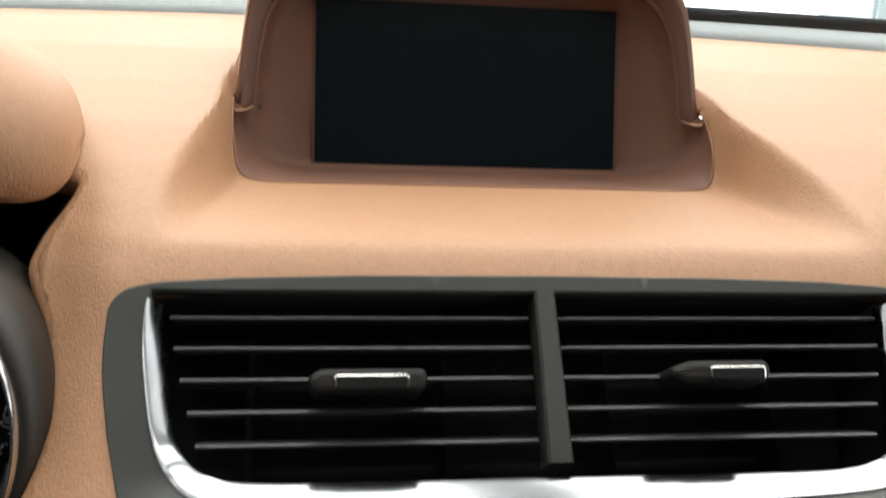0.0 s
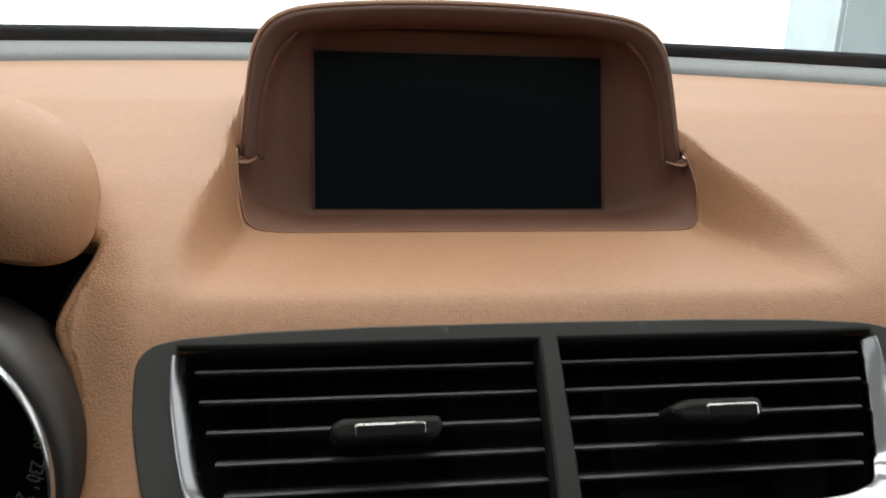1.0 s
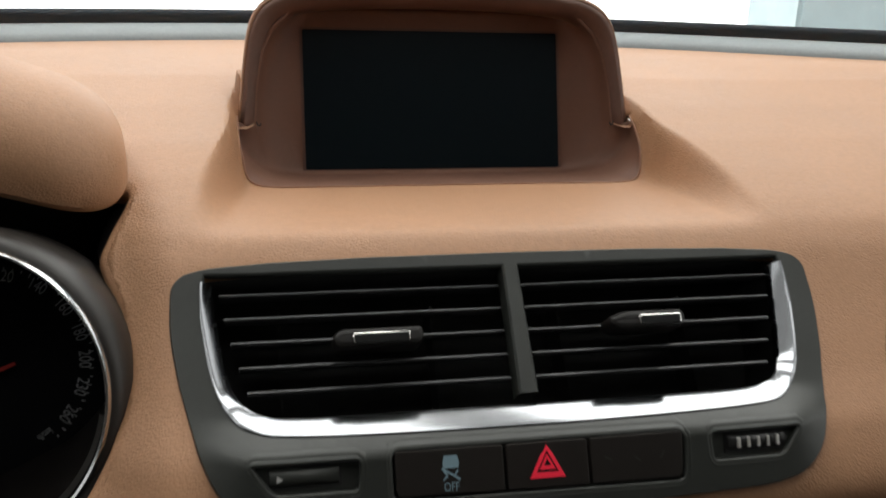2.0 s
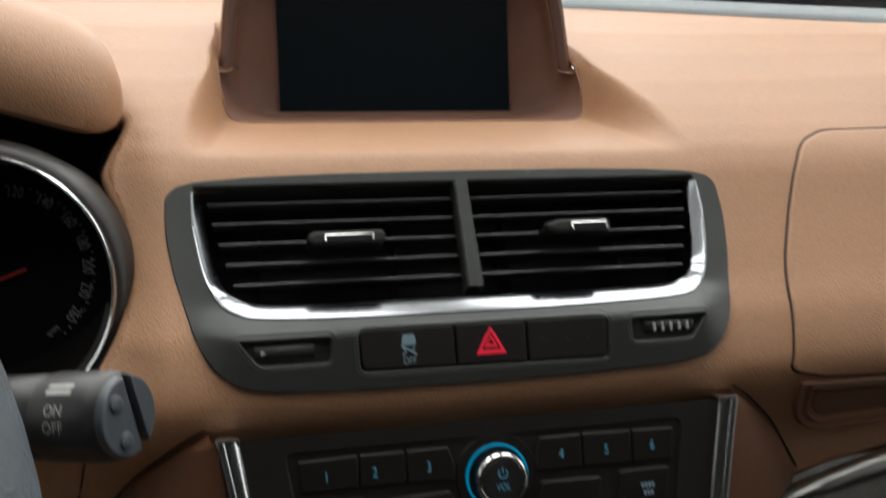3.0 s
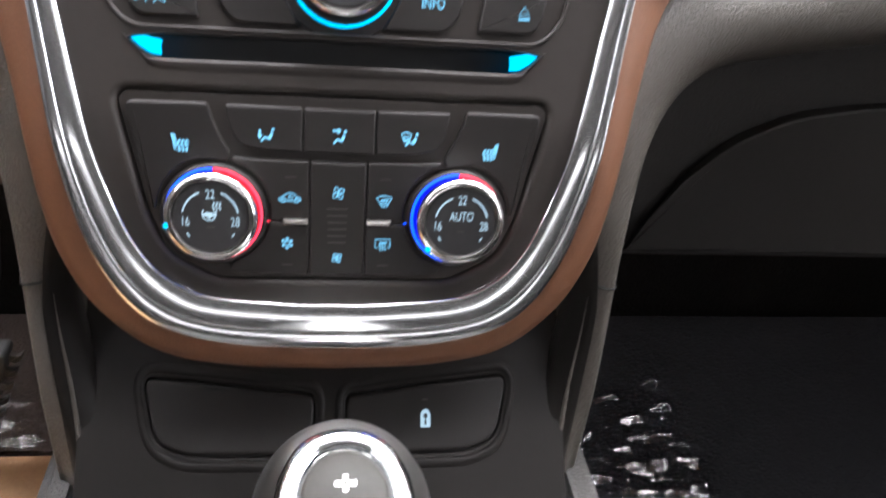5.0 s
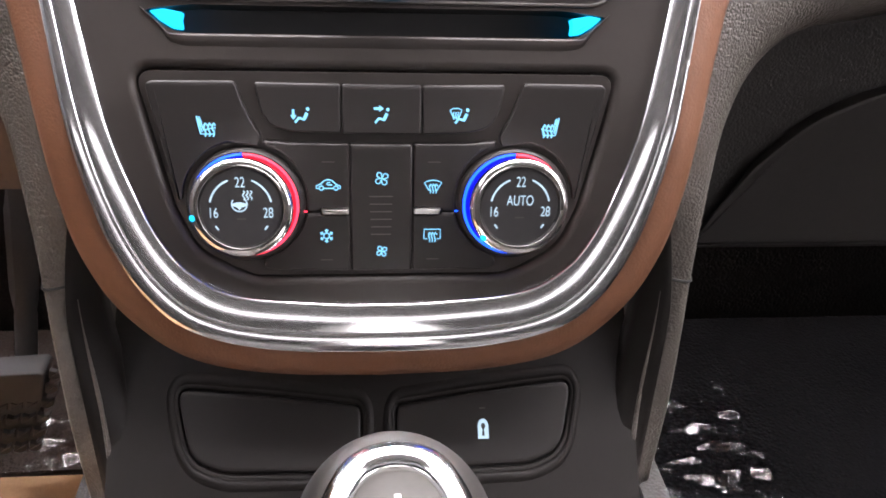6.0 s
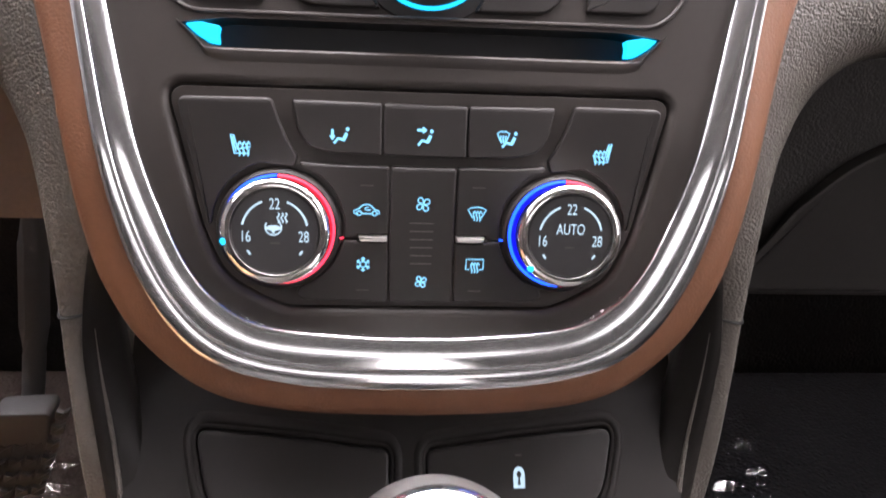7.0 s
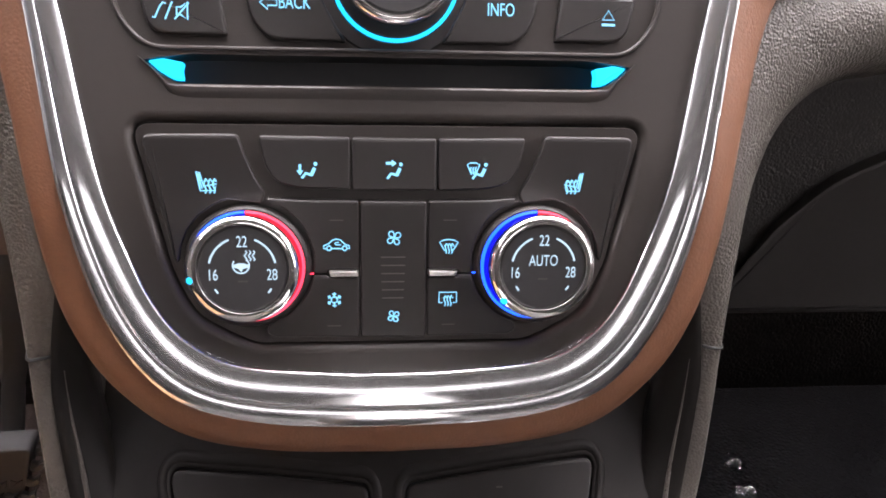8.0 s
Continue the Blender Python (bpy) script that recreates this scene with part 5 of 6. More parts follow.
for s in (-1, 1):
    # the grip leans a little up from its base
    f = knob_frame(s * 43.3, 398.5) @ Matrix(((1, 0, 0, 0), (0, 1, 0.18, 0), (0, 0, 1, 0), (0, 0, 0, 1)))
    base = part("temperature_knob", disc_stack(f, [(0.0190, -0.004), (0.0188, 0.0), (0.0181, 0.0016), (0.0174, 0.0022), (0.0140, 0.0022)], 56), BUTTON, stack, "chrome-edged temperature knob with a red and blue light ring")
    for a0, a1, bright, deep, tint in ((91, 268, AZURE, BLUE, "blue"), (-88, 90, ROSE, RED, "red")):
        part("light_ring", ring_part(f, 0.0161, 0.0169, 0.001, 0.0034, a0, a1, 40), bright, base, "bright %s edge of the light ring" % tint)
        # Inner collar emits in place of light scattered from the bright edge
        part("light_ring", ring_part(f, 0.0148, 0.0160, 0.001, 0.0030, a0, a1, 40), deep, base, "glowing %s half ring" % tint)
    part("grip", disc_stack(f, [(0.0144, 0.002), (0.0146, 0.0060), (0.0152, 0.0088), (0.0157, 0.0106), (0.0158, 0.0116), (0.0155, 0.0126), (0.0148, 0.0133), (0.0138, 0.0137), (0.0130, 0.0136), (0.0126, 0.0130), (0.0125, 0.0118)], 72, False), KNOB_CHROME, base, "polished chrome grip")
    part("cap", disc_stack(f, [(0.0126, 0.0090), (0.0126, 0.0127), (0.0123, 0.0130)], 48), KNOB_FACE, base, "black knob face with white figures")
    kp = lambda a, b, h=0.0, f=f: f @ Vector((a / 1000, b / 1000, 0.0131 + h / 1000))
    part("scale_arc", ribbons([arc(0, 0, 9.4, 168, 112, 14), arc(0, 0, 9.4, 68, 12, 14), [(-7.9, -5.6), (-7.0, -6.9)], [(7.9, -5.6), (7.0, -6.9)]], 0.6, kp, 0.1), ICON_DIM, base)
    for txt, x, z in (("22", 0, 8.0), ("16", -8.4, -1.6), ("28", 8.2, -1.6)):
        part("lettering", writing(txt, x, z, 3.4, kp, 0.1, 0.68), ICON_DIM, base)
    if s < 0:
        lines = [arc(-0.4, 1.3, 2.3, -215, 40, 22)] + [wave(x, 2.6, 5.6) for x in (1.0, 2.1, 3.2)]
        bm = ribbons(lines, 0.42, kp, 0.1)
        shape([[(-2.6, 1.4), (-1.2, 1.9), (0.4, 1.9), (1.8, 1.4), (1.7, 0.7), (0.3, 0.3), (-0.4, -0.6), (-1.1, 0.3), (-2.5, 0.7)]], kp, 0.1, bm)
        part("wheel_heat_sign", bm, ICON_DIM, base)
    else:
        part("lettering", writing("AUTO", 0, 2.0, 3.4, kp, 0.1, 0.66), ICON_DIM, base)
    part("raised_mark", ribbons([[(-1.4, -3.4), (1.4, -3.4)]], 0.5, kp, 0.05), MARK, base)
    ang = 192 if s < 0 else 222
    c, sn = math.cos(radians(ang)), math.sin(radians(ang))
    dotm = f @ Matrix.Translation((0.0150 * c, 0.0150 * sn, 0.0112))
    part("pointer", disc_stack(dotm, [(0.0010, 0.0), (0.0011, 0.0018), (0.0008, 0.0023)], 14), CYAN, base, "cyan pointer light")
    part("index_mark", ribbons([[(s * 43.5 - s * 17.6, 396.4), (s * 43.5 - s * 19.6, 396.4)]], 0.5, on_panel, 0.9), ROSE if s < 0 else AZURE, stack)

# ---- glove box lid with its latch, in the passenger's side of the dashboard ----
glove = thing("glove_box", (0.42, 0.27, 0.52), "tan leather glove box lid with a recessed latch", "glove box")
LID = fillet([(154, 557.5, 3), (161, 588), (166.5, 601), (179, 622), (188.5, 637), (199.5, 648.5, 8), (219, 653, 6), (450, 656), (700, 658, 4), (700, 556, 4), (450, 545), (300, 528), (264, 523), (246.5, 519.5, 2), (229, 545.5, 5), (214, 551.5, 5), (172, 553, 3)], 5, 5)
lid_place = lambda x, z, h=0.0: on_dash(x, z, 1.6 + h)
gx = [156 + 7 * k for k in range(30)] + [370 + 25 * k for k in range(14)]
gz = [520 + 5 * k for k in range(28)]
bm = sheet(LID, [], lid_place, gx, gz, 0.0, 4.0)
rim = densify(ccw(LID), 4.0)
rings = [[bm.verts.new(lid_place(x, z, d)) for x, z in (inset(rim, e) if e else rim)] for d, e in ((0, 0), (-0.6, -0.8), (-2.4, -1.1))]
for a, b in zip(rings, rings[1:]):
    bridge(bm, b, a)
part("lid", bm, TAN, glove, "tan leather lid")
gap = [on_dash(x, z, 0.0) for x, z in inset(rim, -1.5)]
part("seam", tube(gap + gap[:1], 0.0007, 6), SEAM, glove, "dark seam round the lid")
LATCH = fillet([(159.5, 549.5, 3), (164, 530, 8), (173, 516.5, 8), (188, 513.5, 6), (240, 517.5, 3), (226.5, 544, 6), (212, 548.5, 5)], 4, 5)
IN1 = fillet([(168.5, 544.5, 3), (172.5, 529, 6), (182, 519.5, 5), (229, 522, 5), (219, 540, 5), (210, 543.5, 4)], 3, 5)


def evenly(poly, n):
    """n points at even steps round an outline, from its first corner."""
    p = poly + poly[:1]
    d = np.concatenate([[0], np.cumsum([math.dist(a, b) for a, b in zip(p, p[1:])])])
    return [(float(np.interp(t, d, [q[0] for q in p])), float(np.interp(t, d, [q[1] for q in p]))) for t in np.linspace(0, d[-1], n + 1)[:-1]]


la, lb = evenly(ccw(LATCH), 96), evenly(ccw(IN1), 96)
bm = bmesh.new()
last = None
for f, h in ((0, -1.0), (0, 0.8), (0.10, 1.9), (0.22, 2.3), (0.45, 1.5), (0.62, 1.2), (0.80, 2.0), (0.92, 1.9), (1.0, 0.8), (1.02, -2.0)):
    ring = [bm.verts.new(on_dash(p[0] + (q[0] - p[0]) * f, p[1] + (q[1] - p[1]) * f, h)) for p, q in zip(la, lb)]
    if last:
        bridge(bm, last, ring)
    last = ring
bm.faces.new(last)
latch = part("latch", bm, TAN_PLASTIC, glove, "brown recessed latch")
part("latch_paddle", plate(inset(ccw(IN1), 2.4), on_dash, -2.0, 0.5, 0.8, flat=0.0), TAN_PLASTIC, latch, "tan-brown paddle")

# silver strip under the tan dashboard
su = param_curve([(0.158, 0.2135, 0.4775), (0.187, 0.2145, 0.487), (0.229, 0.2175, 0.497), (0.264, 0.2195, 0.5035), (0.45, 0.2195, 0.526), (0.72, 0.2195, 0.546)], 50)
sl = param_curve([(0.158, 0.2125, 0.4765), (0.187, 0.2125, 0.4805), (0.229, 0.2135, 0.4865), (0.264, 0.2145, 0.491), (0.45, 0.2165, 0.508), (0.72, 0.2165, 0.524)], 50)
rows = []
for f, h in ((0, -0.003), (0, 0.001), (0.12, 0.0026), (0.4, 0.0036), (0.7, 0.0032), (0.93, 0.0014), (1, -0.002)):
    rows.append([a.lerp(b, f) + Vector((0, -1, 0.2)) * h for a, b in zip(su, sl)])
strip2 = part("dash_strip", loft(rows), SATIN, None, solid=0.001)
tagged(strip2, "satin silver strip between tan dashboard and black knee pad", "trim strip")

# ---- knee pad and console sides: one soft roll from the tunnel up and out under the dashboard ----
A = [(0.093, 0.128, 0.262), (0.099, 0.160, 0.300), (0.104, 0.170, 0.333), (0.1045, 0.172, 0.354), (0.1010, 0.170, 0.384), (0.1045, 0.172, 0.411), (0.108, 0.176, 0.428), (0.1135, 0.182, 0.449), (0.120, 0.188, 0.462), (0.132, 0.196, 0.472), (0.150, 0.2085, 0.478), (0.178, 0.2175, 0.4815), (0.229, 0.218, 0.4885), (0.264, 0.219, 0.493), (0.45, 0.222, 0.511), (0.72, 0.222, 0.527)]
B = [(0.110, 0.148, 0.262), (0.1135, 0.153, 0.300), (0.1155, 0.159, 0.333), (0.1165, 0.1635, 0.354), (0.1175, 0.168, 0.384), (0.1200, 0.174, 0.411), (0.1225, 0.178, 0.425), (0.1275, 0.1835, 0.441), (0.135, 0.1885, 0.452), (0.147, 0.1935, 0.460), (0.165, 0.198, 0.466), (0.190, 0.2015, 0.471), (0.232, 0.205, 0.478), (0.268, 0.207, 0.482), (0.45, 0.211, 0.499), (0.72, 0.211, 0.514)]
C_ = [(0.1155, 0.153, 0.262), (0.1185, 0.158, 0.300), (0.1205, 0.1645, 0.333), (0.1215, 0.169, 0.353), (0.1235, 0.175, 0.380), (0.127, 0.182, 0.403), (0.131, 0.187, 0.415), (0.138, 0.193, 0.427), (0.147, 0.1975, 0.436), (0.159, 0.201, 0.4425), (0.177, 0.204, 0.447), (0.200, 0.206, 0.451), (0.240, 0.208, 0.457), (0.275, 0.210, 0.461), (0.45, 0.214, 0.476), (0.72, 0.214, 0.490)]
D = [(x + 0.004, y + 0.030, z - (0.012 if x > 0.16 else 0.004)) for x, y, z in C_]
E_ = [(x + 0.005, 0.31, z - (0.03 if x > 0.16 else 0.008)) for x, y, z in C_]
CL = thing("console_sides", (0, 0.2, 0.26), "grained charcoal knee pads and console sides", "console")
for s in (-1, 1):
    lines = [param_curve([(s * x, y, z) for x, y, z in line], 120) for line in (A, B, C_, D, E_)]
    cols = []
    for col in zip(*lines):
        dense = param_curve([col[0] + Vector((0, 0.012, 0)), *col], 26)
        cols.append(dense)
    turn = 1 if s > 0 else -1
    part("side_roll", loft(cols[::turn]), GREY_GRAIN, CL, "soft grained charcoal roll", solid=0.002)
    m = min(range(120), key=lambda i: abs(lines[1][i].z - 0.425))
    panel_cols = []
    for i, c in enumerate(cols[: m + 1]):
        reach = smoothstep((m - i) / 30)
        line = []
        for j in range(10):
            f = j if j < 5 else 5 + (j - 5) * reach
            line.append(c[int(f)].lerp(c[min(int(f) + 1, 25)], f - int(f)) + Vector((-s * 0.0009, -0.0009, 0)))
        panel_cols.append(line)
    part("inner_panel", loft(panel_cols[::turn]), CONSOLE, CL, "smooth dark console side", solid=0.0006)
    low_cols = [c for c in cols if c[8].z < 0.350]
    thick = [0.0013 * smoothstep((len(low_cols) - 1 - i) / 25) + 0.0001 for i in range(len(low_cols))]
    part("inner_ridge", tube([c[7].lerp(c[8], 0.5) + Vector((-s * 0.001, -0.0010, 0)) for c in low_cols], thick, 8), GREY_GRAIN, CL, "thin grained ridge")
    # seam across the roll
    k = 27
    cut_at = min(range(120), key=lambda i: abs(lines[1][i].z - 0.3545))
    part("roll_seam", tube([q + Vector((0, -0.0002, 0)) for q in cols[cut_at][5:18]], 0.0006, 6), WELL, CL, "dark seam")

# lower face of the passenger's side, with a lid
panel_y = lambda x, z, h=0.0: Vector((x / 1000, 0.302 + (z - 380) / 1000 * 0.12 - h / 1000, z / 1000))
low = thing("lower_glove_panel", (0.42, 0.30, 0.28), "black plastic panel below the knee pad with a lidded bay", "panel")
part("panel", plate([(118, 286), (720, 286), (720, 480), (118, 480)], panel_y, -30, 0, 2.0), DARK_GRAIN, low)
lidp = fillet([(180, 300), (187, 314), (204, 342), (228, 367, 12), (262, 384, 14), (300, 390.5), (366, 396), (700, 408), (700, 294), (176, 294)], 3, 4)
lower_lid = part("lid", plate(lidp, panel_y, -1, 4.5, 2.0), LID_PLASTIC, low)
part("handle", plate(fillet([(352, 372), (420, 378), (420, 362), (362, 356)], 4, 4), panel_y, 3, 6.5, 1.5), FASCIA, lower_lid)
left_panel = part("knee_panel", plate([(-720, 330), (-122, 330), (-122, 480), (-720, 480)], lambda x, z, h=0.0: Vector((x / 1000, 0.29 + (z - 400) / 1000 * 0.1 - h / 1000, z / 1000)), -20, 0, 2.0), TAUPE)
tagged(left_panel, "taupe plastic knee panel above the pedals", "panel")

# ---- lower switch panel and console ----
low_place = lean_map([(0.205, 0.345), (0.14, 0.28), (0.115, 0.255)], 0.002)
con = thing("lower_console", (0, 0.12, 0.25), "charcoal console with two wide switches above the gear lever", "console")
bl = fillet([(-79, 305.6, 5), (-73, 286.5, 8), (-60, 282.6, 5), (-7.5, 282.0, 3), (-7.0, 299.6, 3), (-40, 302.8)], 3, 5)
br = [(-x, z) for x, z in bl]
gx = [-100 + 5 * k for k in range(41)]
gz = [256 + 4 * k for k in range(23)]
part("console_face", sheet([(-104, 256), (104, 256), (104, 344), (-104, 344)], [inset(ccw(bl), -1.4), inset(ccw(br), -1.4)], low_place, gx, gz, 3.0, 4.0), CONSOLE, con, "charcoal face below the chrome")
for poly in (bl, br):
    part("switch_well", plate(inset(ccw(poly), -2.0), low_place, -5, -3.0, 0.2), WELL, con)
for poly in (bl, br):
    part("switch_bead", chamfer(poly, low_place, [(5.2, -0.2), (4.6, 0.5), (3.6, 1.0), (2.6, 0.9), (1.9, 0.3), (1.5, -0.8), (1.4, -3.0)]), CONSOLE, con, "raised bead round a switch")
wide = [part("wide_switch", plate(ccw(poly), low_place, -3, 0.9, 1.2), BUTTON, con, "wide blank switch" if poly is bl else "wide switch with a pale blue sign") for poly in (bl, br)]
lk = lambda x, z, h=0.0: low_place(41.6 + (x - 41.6) * 0.72, 292.2 + (z - 292.2) * 0.68, h)
part("lock_sign", shape([[(38.6, 288.4), (44.6, 288.4), (44.6, 293.6)] + arc(41.6, 293.6, 3.0, 0, 180, 12)], lk, 1.1), ICON_DIM, wide[1], "pale blue arch sign")
part("keyhole", shape([arc(41.6, 293.6, 1.3, 0, 360, 12)[:-1], [(40.8, 289.6), (42.4, 289.6), (41.9, 293.0), (41.3, 293.0)]], lk, 1.25), WELL, wide[1])
part("raised_mark", ribbons([[(40.4, 298.2), (42.8, 298.2)]], 0.4, low_place, 1.0), MARK, wide[1])
bm = box(-0.11, 0.11, -0.45, 0.122, 0.235, 0.258, 0.006)
part("tray", bm, DARK_GRAIN, con, "dark console top round the gear lever")
for s in (-1, 1):
    x0, x1 = sorted((s * 0.104, s * 0.124))
    part("side_wall", box(x0, x1, -0.45, 0.30, 0.02, 0.262, 0.006), DARK_GRAIN, con)

# ---- gear lever ----
gear = thing("gear_lever", (0, 0.055, 0.258), "chrome gear knob with a grey insert and a plus mark", "gear lever")


def head(u, v, k=1.0):
    """The knob's skin: u round it, v from its crown down."""
    sx, sy = math.cos(u), math.sin(u)
    r = math.sin(v) ** 0.86 if v < math.pi / 2 else math.sin(v) ** 0.5
    return Vector((0.0014 + 0.0285 * k * r * sx, 0.058 + 0.032 * k * r * sy, 0.3377 + (0.0285 if v < math.pi / 2 else 0.045) * k * math.cos(v)))


rows = [[head(u, v) for u in np.linspace(0, 2 * math.pi, 49)[:-1]] for v in np.linspace(0.03, 2.7, 34)]
part("knob", loft(rows, True, True), GEAR_SILVER, gear, "satin silver knob")


def on_head(x, s, h=0.0):
    """x mm across, s mm from the crown down the face towards the seats."""
    v = s / 29.0
    y = -math.sin(abs(v)) ** 0.86 * (1 if v > 0 else -1)
    k = 1 + h / 28
    return Vector((0.0014 + x / 1000, 0.058 + 0.032 * k * y, 0.3377 + 0.0285 * k * math.cos(v) * (1 - (x / 28.5) ** 2 * 0.42)))


ins = []
for s in np.linspace(0.5, 42, 28):
    wd = 12.8 * (math.sqrt(max(0.02, 1 - ((10.5 - s) / 10.5) ** 2)) if s < 10.5 else 1.0)
    ins.append([on_head(x * wd / 12.8, s, 1.3 + 0.5 * (1 - (x / 12.8) ** 2)) for x in np.linspace(-12.8, 12.8, 17)])
part("insert", loft(ins), GEAR_GREY, gear, "smooth grey insert in the knob", solid=0.0006)
rim_of = [r[0] for r in ins[::-1]] + [r[-1] for r in ins]
part("insert_gap", tube(rim_of, 0.0008, 8), WELL, gear, "dark gap round the insert")
bead = [(-16.6, 44), (-16.6, 34), (-16.6, 24), (-16.4, 13), (-14.6, 4.0), (-9.4, -2.0), (0, -4.2)]
bead = curve_points([(x, 0, q) for x, q in bead + [(-x, q) for x, q in bead[-2::-1]]], 60)
part("bead", tube([on_head(q.x, q.z, -1.0) for q in bead], 0.0044, 16), CHROME, gear, "chrome bead round the insert")
plus = lambda x, z, h=0.0: on_head(x, 9.0 - z, h)
part("plus_mark", shape([[(-3.1, -0.75), (3.1, -0.75), (3.1, 0.75), (-3.1, 0.75)], [(-0.75, 0.75), (0.75, 0.75), (0.75, 2.2), (-0.75, 2.2)], [(-0.75, -2.2), (0.75, -2.2), (0.75, -0.75), (-0.75, -0.75)]], plus, 2.5), PAINT_WHITE, gear)
part("boot", disc_stack(Matrix.Translation((0, 0.058, 0.256)), [(0.042, 0), (0.040, 0.006), (0.030, 0.018), (0.022, 0.03), (0.017, 0.05)], 32), DARK_GRAIN, gear)

seam_at = curve_points([on_dash(x, z, 0.0) for x, z in ((-164.5, 566), (-166.5, 558), (-169, 547), (-172, 536), (-175.5, 522), (-179, 509))], 24)
part("pad_seam", tube(seam_at, 0.00045, 6), SEAM, dash, "fine seam in the tan pad")

# ---- instrument binnacle ----
bin_ = thing("instrument_cluster", (-0.33, 0.3, 0.53), "black instrument cluster with a chrome-ringed speedometer", "instrument cluster")
visor = thing("cluster_visor", (-0.33, 0.3, 0.66), "tan leather visor over the instrument cluster", "visor")


def visor_row(dy, dz):
    """One line along the visor: dy behind and dz above its front lip; all lines close up at its rounded ends."""
    row = []
    for u in np.sin(np.linspace(-math.pi / 2, math.pi / 2, 181)):
        e = max(1 - (max(abs(u) - 0.84, 0) / 0.16) ** 2.6, 0) ** (1 / 2.6)
        y = 0.279 + 0.026 * abs(u) ** 5
        z = 0.6505 + 0.0410 * (1 - u * u)
        tail = float(np.interp(dy, [0.02, 0.055, 0.09, 0.13, 0.18, 0.23], [1.0, 0.965, 0.89, 0.76, 0.56, 0.30]))
        row.append(Vector((-0.330 + 0.1722 * u * tail, y + (dy if dy > 0.018 else 0.018 + (dy - 0.018) * e), z + 0.019 + (dz - 0.019) * e)))
    return row


v_rows = [visor_row(*q) for q in ((0.036, 0.004), (0.014, 0.001), (0.004, 0.0), (0.0, 0.003), (-0.002, 0.010), (-0.002, 0.020), (0.003, 0.030), (0.013, 0.0385), (0.030, 0.0445), (0.055, 0.0475), (0.09, 0.042), (0.13, 0.026), (0.18, 0.0095), (0.23, -0.0075))]
part("visor_skin", loft(v_rows), TAN, visor, solid=0.002)
lin = [visor_row(0.012, -0.001), visor_row(0.045, -0.004), [q + Vector((0.004, 0.052, -0.045)) for q in visor_row(0, 0)]]
lin = [[Vector((-0.33 + (q.x + 0.33) * 0.97, q.y, q.z)) for q in row] for row in lin]
part("visor_lining", loft(lin), BUTTON, visor, "black lining under the visor", solid=0.001)
part("pad_edge", chamfer(CLUSTER, on_dash, [(0.6, 0.1), (-0.4, -0.1), (-1.4, -0.6), (-2.2, -1.5), (-2.7, -3.0), (-2.9, -7.0)]), TAN, dash, "tan leather edge rolled into the cluster opening")
ring0 = [on_dash(x, z, -2.5) for x, z in densify(inset(ccw(CLUSTER), 1.5), 5)]
c0 = Vector((-0.33, 0.30, 0.60))
bm = bmesh.new()
last = None
for k, dy in ((1.0, 0.0), (0.99, 0.003), (0.965, 0.02), (0.95, 0.055)):
    ring = [bm.verts.new(Vector((c0.x + (q.x - c0.x) * k, (q.y + dy) if dy < 0.05 else 0.335 + (q.z - 0.6) * 0.3, c0.z + (q.z - c0.z) * k))) for q in ring0]
    if last:
        bridge(bm, last, ring)
    last = ring
bm.faces.new(last)
part("housing", bm, BUTTON, bin_, "black housing")
gc, gn = Vector((-0.2165, 0.2945, 0.5945)), Vector((0, -0.944, 0.330))
gu = gn.cross(Vector((1, 0, 0)))
GF = Matrix(((1, gu.x, gn.x, gc.x), (0, gu.y, gn.y, gc.y), (0, gu.z, gn.z, gc.z), (0, 0, 0, 1)))
rc = Vector((-0.2157, 0.2448, 0.6032))
GR = Matrix(((1, gu.x, gn.x, rc.x), (0, gu.y, gn.y, rc.y), (0, gu.z, gn.z, rc.z), (0, 0, 0, 1)))
part("gauge_bezel", disc_stack(GR, [(0.0664, -0.050), (0.0662, -0.016), (0.0650, -0.008), (0.0625, -0.0030), (0.0600, -0.0010), (0.0582, -0.0008)], 80, False), BEZEL, bin_, "grey-brown bezel")
part("chrome_ring", disc_stack(GR, [(0.0586, -0.002), (0.0584, 0.0006), (0.0576, 0.0016), (0.0566, 0.0010), (0.0560, -0.0008), (0.0559, -0.003)], 80, False), CHROME, bin_, "chrome ring")
turn_at = [2 * math.pi * k / 64 for k in range(64)]
throat = [[GR @ Vector((0.0559 * math.cos(a), 0.0559 * math.sin(a), -0.003)) for a in turn_at], [GF @ Vector((0.0510 * math.cos(a), 0.0510 * math.sin(a), -0.0102)) for a in turn_at]]
part("gauge_throat", loft(throat, True), GAUGE, bin_, "black throat of the dial")
dial = part("dial", disc_stack(GF, [(0.0512, -0.0102), (0.0511, -0.010)], 64), GAUGE, bin_, "black dial with white figures")
gp = lambda x, z, h=0.0: GF @ Vector((x / 1000, z / 1000, -0.0098 + h / 1000))
for txt, ang in (("120", 80), ("140", 59), ("160", 38), ("180", 19), ("200", 1), ("230", -17), ("260", -36)):
    def turned(x, z, h=0.0, ang=ang):
        r, t = 38.0 + z, radians(ang) - x / 38.0
        return gp(r * math.cos(t), r * math.sin(t), h)
    part("numeral", writing(txt, 0, 0, 5.2, turned, 0.2, 0.72), GAUGE_INK, dial)
part("numeral", writing("km/h", 0, 0, 3.2, lambda x, z, h=0.0: gp((37 + z) * math.cos(radians(-55) - x / 37), (37 + z) * math.sin(radians(-55) - x / 37), h), 0.2, 0.72), GAUGE_INK, dial)
